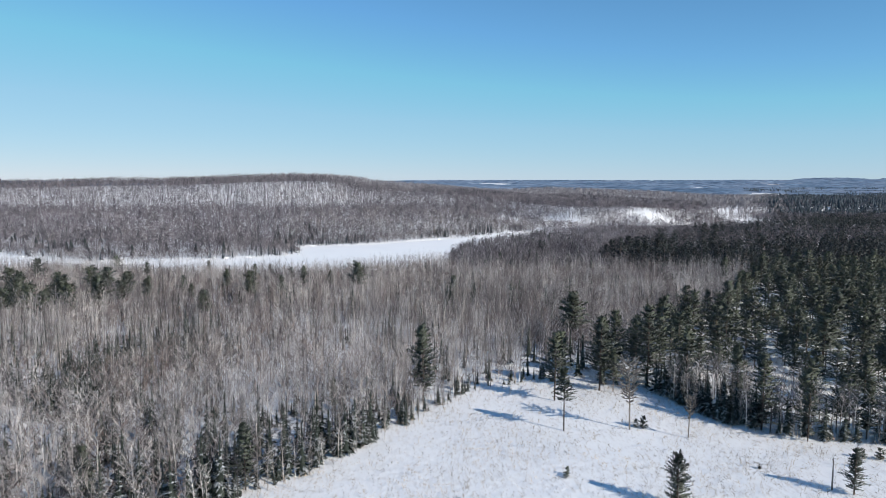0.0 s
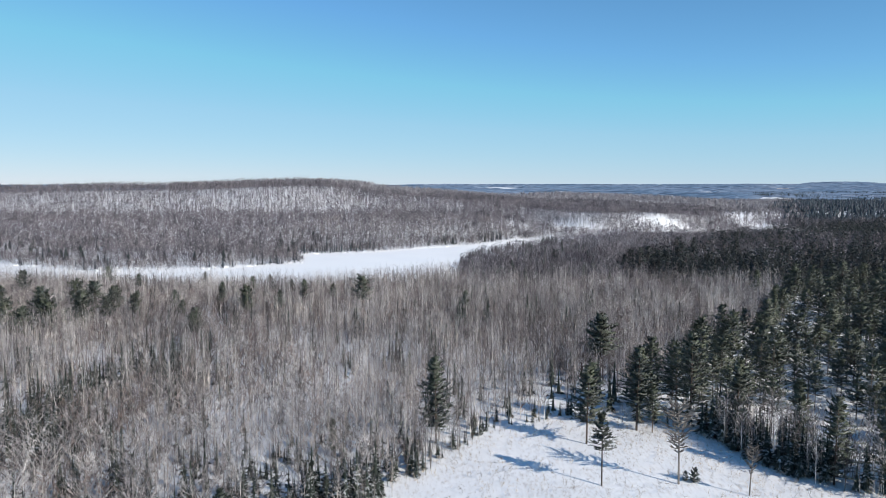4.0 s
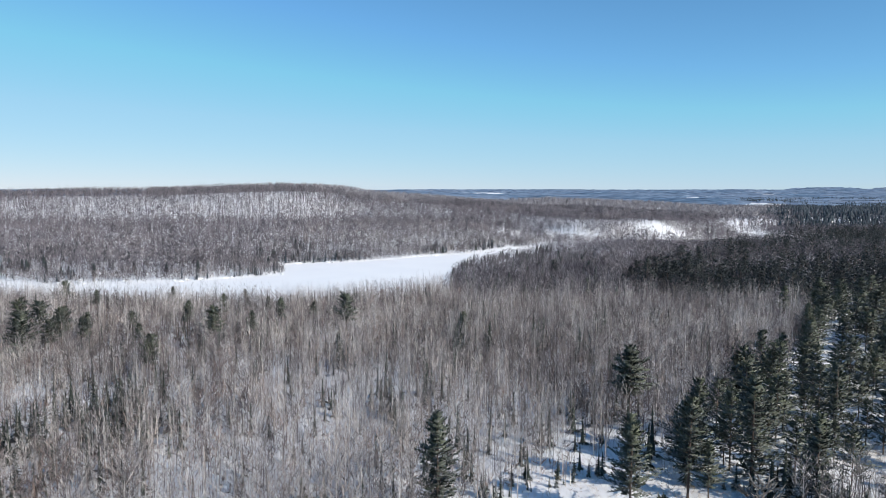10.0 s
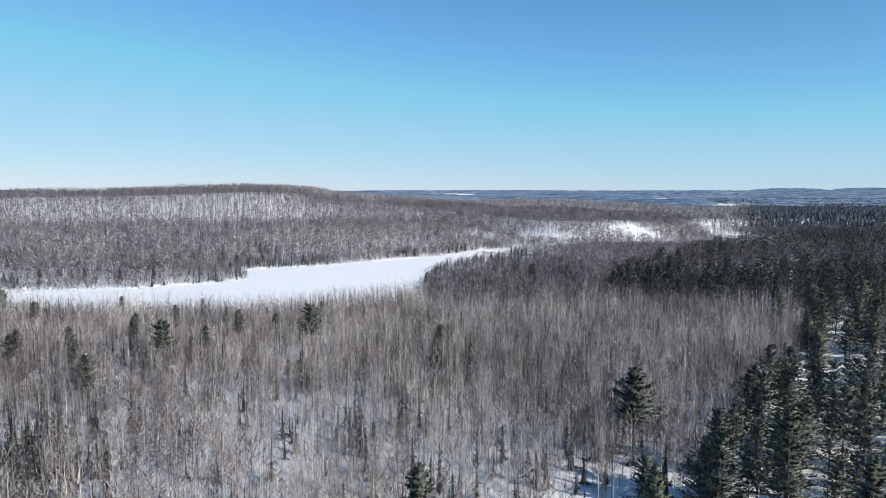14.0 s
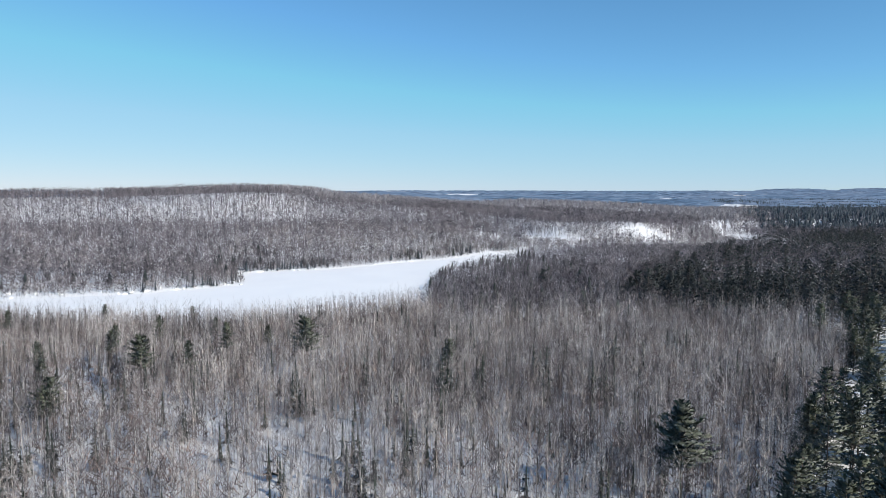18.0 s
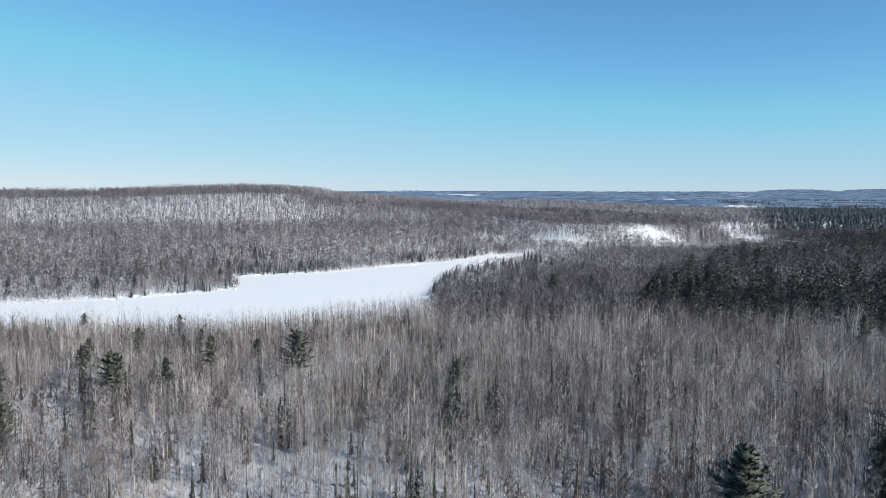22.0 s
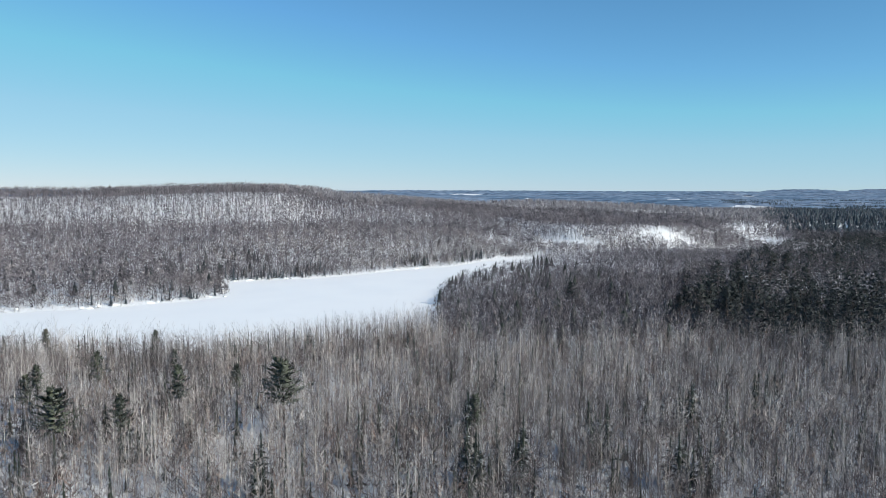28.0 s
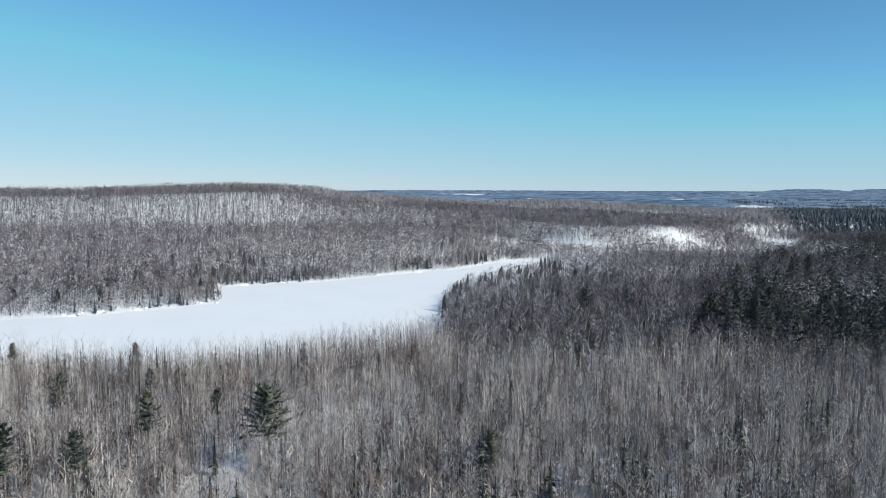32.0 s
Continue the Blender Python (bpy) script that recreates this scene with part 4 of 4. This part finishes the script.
for x, y, s in [(51.5, 139.6, 1.15), (50.2, 140.4, 0.75), (30, 117, 0.7), (29.6, 116, 0.5), (88, 122, 0.8), (91, 121, 1.0), (93.5, 119, 0.7), (97, 112, 0.6),
                (84, 118, 0.5), (66, 118, 0.45), (80, 103, 0.7)]:
    plant("shrub", bush, x, y, s, x, "small dark evergreen shrub poking out of snow", "shrub", "shrubs in the clearing")
blades = [brush_tree(310 + i, 0.9, 0.02, 0.6, 6, 0.014, 0.026) for i in range(4)]
tufts = spots(-40, 140, 82, 200, 0.98)
tx, ty = tufts[:, 0], tufts[:, 1]
tufts = tufts[~in_aspens(tx, ty) & (rng_np.random(len(tx)) < 0.45 + 0.5 * ripple(tx, ty, 7))]
scatter("dry_grass", blades, tufts, rng_np.uniform(0.5, 1.5, len(tufts)), (DRY_GRASS, DRY_GRASS), "dry tan grass stalks sticking out of snow", "grass")

# ---- woods beyond ----
ridge_pines = [bough_pine(80 + i, 15.0, 0.15, 4.6 + 0.5 * (i % 3), 24, 7, 0.42) for i in range(7)]
far_pines = [bough_pine(100 + i, 14.0, 0.15, 4.4 + 0.4 * (i % 3), 15, 4, 0.62) for i in range(7)]
wood = spots(100, 900, 352, 1010, 5.8)
wx, wy = wood[:, 0], wood[:, 1]
wood = wood[(wx > dark_edge(wy) + 12 * ripple(wx, wy, 15)) & (wx < right_limit(wy)) & (lake_distance(wx, wy) > 4)]
grey = rng_np.random(len(wood)) < 0.20 + 0.50 * smooth(470, 530, wood[:, 1]) * (1 - 0.5 * smooth(0.50, 0.66, wood[:, 0] / wood[:, 1])) + 0.35 * ripple(wood[:, 0], wood[:, 1], 30)
mixed_in, wood = wood[grey], wood[~grey]
near = wood[:, 1] < 450
scatter("pine_wood", ridge_pines, wood[near], rng_np.uniform(0.5, 1.05, near.sum()), (PINE_BARK, FAR_NEEDLE), "dark pine wood on the low ridge", "woods")
scatter("pine_wood", far_pines, wood[~near], rng_np.uniform(0.5, 1.1, (~near).sum()), (PINE_BARK, FAR_NEEDLE), "dark pine wood fading into the distance", "woods")

hardwoods = [round_tree(120 + i, 12.0, 3.0, 42, 0.14, 0.14, 0.22) for i in range(8)]
mixed = spots(20, 420, 355, 985, 3.7)
hx, hy = mixed[:, 0], mixed[:, 1]
mixed = mixed[(hx < dark_edge(hy) + 14) & (hy < hill_line(hx)) & (lake_distance(hx, hy) > 4) & ~in_aspens(hx, hy) & (hy > np.interp(hx, [15, 36, 61, 98, 142], [420, 374, 364, 360, 354]))]
near = mixed[:, 1] < 560
brooms = [round_tree(130 + i, 11.5, 3.1, 18, 0.15, 0.20, 0.3) for i in range(7)]
def shore_scale(p):
    """Trees stay low on the point between the two arms of the lake."""
    return 0.70 + 0.30 * np.maximum(smooth(25, 90, lake_distance(p[:, 0], p[:, 1])), 1 - smooth(440, 500, p[:, 1]))


RIDGE = [(0.56, (GREY_TWIG, GREY_TWIG), "dark grey"), (0.30, (HILL_TWIG, HILL_TWIG), "grey"), (0.10, (FROST_TWIG, FROST_TWIG), "frosted pale")]
scatter_tones("hardwood_wood", hardwoods, mixed[near], rng_np.uniform(0.65, 1.15, near.sum()) * shore_scale(mixed[near]), RIDGE, "leafless hardwoods on the ridge", "woods")
far_mixed = np.concatenate([mixed[~near], mixed_in])
infill = spots(160, 900, 540, 1010, 5.6)
hx, hy = infill[:, 0], infill[:, 1]
far_mixed = np.concatenate([far_mixed, infill[(hx > dark_edge(hy)) & (hx < right_limit(hy)) & (rng_np.random(len(hx)) < 0.8)]])
lower = 1 - 0.25 * smooth(600, 760, far_mixed[:, 1]) - 0.2 * smooth(700, 800, far_mixed[:, 1]) * (1 - smooth(250, 300, far_mixed[:, 0]))
scatter_tones("hardwood_wood", brooms, far_mixed, rng_np.uniform(0.65, 1.15, len(far_mixed)) * shore_scale(far_mixed) * lower, RIDGE,
              "leafless hardwoods mixed among pines", "woods")
ridge_low = spots(22, 210, 358, 560, 2.9)
ridge_low = ridge_low[(lake_distance(ridge_low[:, 0], ridge_low[:, 1]) > 2) & ~in_aspens(ridge_low[:, 0], ridge_low[:, 1])]
scatter("underbrush", brush, ridge_low, rng_np.uniform(0.7, 1.6, len(ridge_low)) * shore_scale(ridge_low), (GREY_TWIG, GREY_TWIG), "bare dark brush among the hardwoods", "brush")
points = spots(22, 130, 372, 700, 7.0)
points = points[(lake_distance(points[:, 0], points[:, 1]) > 2) & (points[:, 0] < dark_edge(points[:, 1])) & (rng_np.random(len(points)) < 0.38) & ~in_aspens(points[:, 0], points[:, 1])]
slim_far = [far_conifer(155 + i, 10.5, 2.1, 7, 6) for i in range(7)]
scatter("ridge_spruces", slim_far, points, rng_np.uniform(0.5, 1.15, len(points)) * shore_scale(points), (PINE_BARK, SPRUCE_NEEDLE), "dark spruces among grey hardwoods by the lake", "woods")

hill_trees = [round_tree(140 + i, 9.5 + (i % 3), 2.3 + 0.3 * (i % 3), 14, 0.13, 0.295, 0.30) for i in range(9)]
hill_poles = [pole_tree(400 + i, 11.5 + (i % 3), 2.1 + 0.3 * (i % 3), 13, 0.17, 0.15) for i in range(8)]
slope = spots(-760, 420, 440, 1085, 3.3)
hx, hy = slope[:, 0], slope[:, 1]
face = smooth(858, 892, hy + 22 * ripple(hx, hy, 33) + 0.06 * (hx + 200)) * (1 - smooth(948, 962, hy)) * (1 - smooth(-70, 70, hx + 0.6 * (930 - hy)))
thin_part = smooth(690, 790, hy + 30 * ripple(hx, hy, 40)) * (1 - smooth(948, 962, hy)) * (1 - smooth(-160, 0, hx))
keep = (lake_distance(hx, hy) > 3) & (hx > -0.66 * hy - 30) & (rng_np.random(len(hx)) > np.maximum(-0.1 * face, 0.10 * thin_part) + 0.16 * ripple(hx, hy, 7) + 0.15 * ripple(hx, hy, 21) * smooth(640, 760, hy) + 0.06)
keep &= (hy > hill_line(hx)) & ((hy < 1015) | (hx > 60))
keep &= rng_np.random(len(hx)) > 0.2 * (((hx - 110) / 75) ** 2 + ((hy - 850) / 40) ** 2 < 1 + 0.7 * ripple(hx, hy, 14))
bank = snow_bank(hx, hy)
keep &= ~((bank < 1.0) & (rng_np.random(len(hx)) < 0.90)) & ~((bank < 2.4) & (hx > 60) & (rng_np.random(len(hx)) < 0.3))
slope, face = slope[keep], np.maximum(face, 0.7 * thin_part)[keep]
fringe = lake_distance(slope[:, 0], slope[:, 1])
bare_bank = np.interp(slope[:, 0], [-260, -150, -110, -95, 60], [44, 26, 10, 4, 3]) * (1 + 0.5 * ripple(slope[:, 0], slope[:, 1], 11))
inside = (fringe > bare_bank) | (rng_np.random(len(slope)) < 0.22) | (slope[:, 0] > 60)
slope, face, fringe = slope[inside], face[inside], fringe[inside]
pole = rng_np.random(len(slope)) < 0.34 * face
climb = smooth(580, 790, slope[:, 1] + 60 * ripple(slope[:, 0], slope[:, 1], 30) + 0.12 * np.minimum(0, slope[:, 0] + 150))
hill_size = rng_np.uniform(0.7, 1.25, len(slope)) * (0.62 + 0.38 * smooth(0, 45, fringe)) * (1 + 0.02 * smooth(940, 965, slope[:, 1]))
DARK_GREY, GREY, FROSTED = (GREY_TWIG, GREY_TWIG), (HILL_TWIG, HILL_TWIG), (FROST_TWIG, FROST_TWIG)
pick = rng_np.random(len(slope))
dark_share, pale_share = 0.34 - 0.14 * climb + 0.35 * smooth(930, 960, slope[:, 1]), 0.19 - 0.03 * climb - 0.1 * smooth(930, 960, slope[:, 1])
warm_share = 0.30 * smooth(610, 680, slope[:, 1]) * (1 - smooth(760, 830, slope[:, 1])) * smooth(-200, -40, slope[:, 0])
band = (pick >= dark_share).astype(int) + (pick >= dark_share + pale_share) + (pick >= dark_share + pale_share + warm_share)
for k, slots, word in ((0, DARK_GREY, "dark grey"), (1, FROSTED, "frosted pale"), (2, TAN, "tan-grey"), (3, GREY, "grey")):
    w = (band == k) & ~pole
    scatter("hill_wood", hill_trees, slope[w], hill_size[w], slots, word + " leafless maples on the snowy hillside", "woods")
w = pole & (band != 0)
scatter("hill_wood", hill_poles, slope[w], hill_size[w], GREY, "tall grey leafless trees on the steep snowy slope", "woods")
w = pole & (band == 0)
scatter("hill_wood", hill_poles, slope[w], hill_size[w], DARK_GREY, "tall dark leafless trees on the steep snowy slope", "woods")
evergreen = spots(-700, 300, 500, 900, 10)
hx, hy = evergreen[:, 0], evergreen[:, 1]
evergreen = evergreen[(lake_distance(hx, hy) > 4) & (hy > hill_line(hx) + 6) & (hx > -0.66 * hy - 30) & (rng_np.random(len(hx)) < 0.30 + 0.4 * ripple(hx, hy, 24) - 0.5 * smooth(620, 760, hy))]
scatter("hill_conifers", slim_far, evergreen, rng_np.uniform(0.5, 1.05, len(evergreen)), (PINE_BARK, FAR_NEEDLE),
        "dark conifers scattered over the hillside", "woods")

# spruces along the far shore
shore = spots(-330, 140, 470, 800, 2.9)
hx, hy = shore[:, 0], shore[:, 1]
dl = lake_distance(hx, hy)
dense = np.where((hx > -95) & (hx < 30), 0.85, 0.16 + 0.5 * smooth(-125, -95, hx)) * (0.55 + 1.0 * ripple(hx, hy, 13))
shore = shore[(hy > hill_line(hx) - 14) & (dl > 1.5) & (dl < 30) & (rng_np.random(len(hx)) < dense * (1 - dl / 34))]
scatter("shore_spruces", [spruce_tree(480 + i, 10.5, 1.8 + 0.3 * (i % 3), 7, 5) for i in range(6)], shore, rng_np.uniform(0.25, 0.8, len(shore)) * np.where(rng_np.random(len(shore)) < 0.12, 1.35, 1.0), (PINE_BARK, HAZE_NEEDLE), "dark snow-dusted spruces along the lake shore", "woods")
fringe = spots(-340, 140, 470, 800, 3.0)
hx, hy = fringe[:, 0], fringe[:, 1]
dl = lake_distance(hx, hy)
fringe = fringe[(hy > hill_line(hx) - 16) & (dl > 1.0) & (dl < 26) & (rng_np.random(len(hx)) < 0.9)]
scatter_tones("shore_brush", brush, fringe, rng_np.uniform(0.6, 1.6, len(fringe)), [(0.6, DUSK, "dark"), (0.4, (FROST_TWIG, FROST_TWIG), "frosted")], "bare brush along the lake shore", "brush")

thicket = [round_tree(420 + i, 6.5, 2.4, 22, 0.10, 0.13, 0.04) for i in range(6)]
low_wood = spots(-340, 140, 470, 800, 3.2)
hx, hy = low_wood[:, 0], low_wood[:, 1]
dl = lake_distance(hx, hy)
low_wood = low_wood[(hy > hill_line(hx) - 16) & (dl > 2.0) & (dl < 48) & (rng_np.random(len(hx)) < np.where(hx < -110, 0.5 + 0.45 * smooth(2, 20, dl), 0.85) * (0.8 + 0.5 * ripple(hx, hy, 8)))]
scatter_tones("shore_thicket", thicket, low_wood, rng_np.uniform(0.5, 1.2, len(low_wood)), [(0.35, DARK_GREY, "dark grey"), (0.35, GREY, "grey"), (0.3, FROSTED, "frosted")], "leafless thicket along the lake shore", "brush")

# wind-blown drifts on the far bank
def drift(seed):
    """A low rounded heap of snow."""
    rng, p = random.Random(seed), Pattern()
    for r, z in ((1.0, -0.3), (0.72, 0.45), (0.3, 0.85)):
        for i in range(9):
            w = 2 * math.pi * i / 9
            p.v.append(Vector((r * 3.2 * math.cos(w) * rng.uniform(0.85, 1.15), r * 1.5 * math.sin(w) * rng.uniform(0.85, 1.15), z * rng.uniform(0.85, 1.1))))
    p.v.append(Vector((0, 0, 0.95)))
    for k in range(2):
        for i in range(9):
            a, b = 9 * k + i, 9 * k + (i + 1) % 9
            p.t += [(a, b, b + 9), (a, b + 9, a + 9)]
    p.t += [(18 + i, 18 + (i + 1) % 9, 27) for i in range(9)]
    p.m = [0] * len(p.t)
    return p.arrays()


heaps = spots(-330, 40, 470, 680, 4.5)
hx, hy = heaps[:, 0], heaps[:, 1]
dl = lake_distance(hx, hy)
heaps = heaps[(hy > hill_line(hx) - 14) & (dl > 1.0) & (dl < np.where(hx < -90, 12, 4)) & (rng_np.random(len(hx)) < 0.4)]
scatter("snow_drifts", [drift(450 + i) for i in range(5)], heaps, rng_np.uniform(0.35, 1.0, len(heaps)), (SNOW_LAKE,), "rounded white snow drifts along the lake bank", "snow")

ridge_floor = spots(100, 440, 352, 660, 4.2)
hx, hy = ridge_floor[:, 0], ridge_floor[:, 1]
ridge_floor = ridge_floor[(hx > dark_edge(hy) - 10) & (hx < right_limit(hy)) & ~in_aspens(hx, hy)]
scatter_tones("ridge_thicket", thicket, ridge_floor, rng_np.uniform(0.6, 1.25, len(ridge_floor)), [(0.6, DARK_GREY, "dark grey"), (0.4, GREY, "grey")], "leafless thicket between the ridge pines", "brush")

# ---- plateau and plain ----
low_trees = [brush_tree(180 + i, 12.0, 0.15, 4.6, 8, 0.3, 0.6) for i in range(6)]
up = spots(-500, 1500, 950, 1750, 8.8)
hx, hy = up[:, 0], up[:, 1]
up = up[((hx > 405) | (hy > 1080)) & (hx < 0.5 * hy + 70) & (hx > -0.35 * hy)]
hx, hy = up[:, 0], up[:, 1]
up = up[(snow_bank(hx, hy) > 1.0) | (rng_np.random(len(hx)) < 0.10)]
verge = spots(60, 640, 735, 1130, 5.0)
hx, hy = verge[:, 0], verge[:, 1]
verge = verge[(hx > 60) & ((hx > 255) | (hy < 960)) & (snow_bank(hx, hy) > 1.4) & (hy > hill_line(hx)) & (hx < 0.52 * hy + 60) & (rng_np.random(len(hx)) < 0.85)]
scatter("plateau_wood", hill_trees, verge, rng_np.uniform(0.7, 1.1, len(verge)), (HILL_TWIG, HILL_TWIG), "grey leafless trees along the snow banks", "woods")
skirt = spots(470, 900, 905, 985, 5.0)
hx, hy = skirt[:, 0], skirt[:, 1]
skirt = skirt[(hx > 0.47 * hy + 40) & (hx < 0.85 * hy + 40)]
scatter("plateau_wood", hill_trees, skirt, rng_np.uniform(0.8, 1.3, len(skirt)), (HILL_TWIG, HILL_TWIG), "grey leafless trees before the far conifers", "woods")
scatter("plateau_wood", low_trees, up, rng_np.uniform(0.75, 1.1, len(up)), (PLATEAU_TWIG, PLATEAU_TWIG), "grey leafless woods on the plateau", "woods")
east_up = spots(470, 1750, 960, 1760, 8.6)
hx, hy = east_up[:, 0], east_up[:, 1]
east_up = east_up[(hx > 0.5 * hy + 60) & (hx < 0.93 * hy + 60)]
scatter("plateau_wood", low_trees, east_up, rng_np.uniform(0.6, 1.0, len(east_up)), (HAZE_TWIG, HAZE_TWIG), "leafless woods between the far conifers, tinted with haze blue", "woods")
def canopy(name, xs, ys, keep, rough, mat, label):
    """The closed roof of a far forest, ragged from crown to crown, open where keep says so."""
    x, y = np.meshgrid(xs, ys)
    x, y = x + rng_np.uniform(-0.3, 0.3, x.shape) * (xs[1] - xs[0]), y + rng_np.uniform(-0.3, 0.3, y.shape) * (ys[1] - ys[0])
    wooded = keep(x, y)
    z = height(x, y) + np.where(wooded, 9 + rng_np.uniform(-rough, rough, x.shape), -1.0)
    ids = np.arange(x.size).reshape(x.shape)
    a, b, c, d = ids[:-1, :-1].ravel(), ids[:-1, 1:].ravel(), ids[1:, 1:].ravel(), ids[1:, :-1].ravel()
    t = np.concatenate([np.stack([a, b, c], 1), np.stack([a, c, d], 1)])
    t = t[wooded.ravel()[t].any(1)]
    return tagged(new(name, soup(name, np.stack([x.ravel(), y.ravel(), z.ravel()], 1), t, None, [mat])), label, "woods", kind="stuff")


def far_fields(x, y):
    open_land = ripple(0.3 * x, 1.8 * y, 200) > 0.95
    for cx, cy, rx, ry in [(1160, 2175, 90, 90), (1900, 3480, 80, 80), (456, 3690, 135, 130), (662, 3120, 48, 80), (1290, 3000, 60, 60), (110, 4560, 130, 150), (2980, 4330, 170, 70), (1700, 2900, 90, 40), (1500, 3700, 120, 60), (2050, 3900, 120, 40)]:
        open_land = open_land | (((x - cx) / rx) ** 2 + ((y - cy) / ry) ** 2 < 1)
    return open_land


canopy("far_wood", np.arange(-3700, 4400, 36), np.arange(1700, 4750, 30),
       lambda x, y: ~far_fields(x, y) & (x < 0.93 * y + 120) & (x > -0.8 * y), 3.5, HAZED_FOREST, "far plain forest with haze in its blue-grey colour")
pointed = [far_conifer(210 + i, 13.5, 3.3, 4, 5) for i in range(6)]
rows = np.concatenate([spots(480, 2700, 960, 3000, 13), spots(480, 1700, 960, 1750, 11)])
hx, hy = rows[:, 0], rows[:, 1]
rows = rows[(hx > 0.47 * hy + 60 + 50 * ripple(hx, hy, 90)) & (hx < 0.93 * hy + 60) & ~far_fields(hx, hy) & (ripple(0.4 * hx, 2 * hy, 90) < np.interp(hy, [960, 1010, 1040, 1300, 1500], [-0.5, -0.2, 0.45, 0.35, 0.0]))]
scatter("far_wood", pointed, rows, rng_np.uniform(0.6, 1.2, len(rows)), (HAZE_NEEDLE, HAZE_NEEDLE), "dark conifers beyond the ridge, blued for haze", "woods")

# narrow spruces on the near shore of the lake
bank_rng = random.Random(21)
slim = [split_meshes("spruce", spruce_tree(170 + i, 11.0, 1.7, 12, 7), (PINE_BARK, SPRUCE_NEEDLE), ("trunk", "crown")) for i in range(4)]
for i in range(150):
    x = bank_rng.uniform(-190, -22)
    y = float(np.interp(x, [-252, -188, -116, -62, -30, 0, 18], [425, 408, 390, 383, 394, 408, 425])) - bank_rng.uniform(3.5, 20)
    plant("fir_tree", bank_rng.choice(slim), x, y, bank_rng.uniform(0.55, 0.98), bank_rng.uniform(0, 6.3),
          "narrow dark fir on the lake shore", "tree", "firs on the shore")
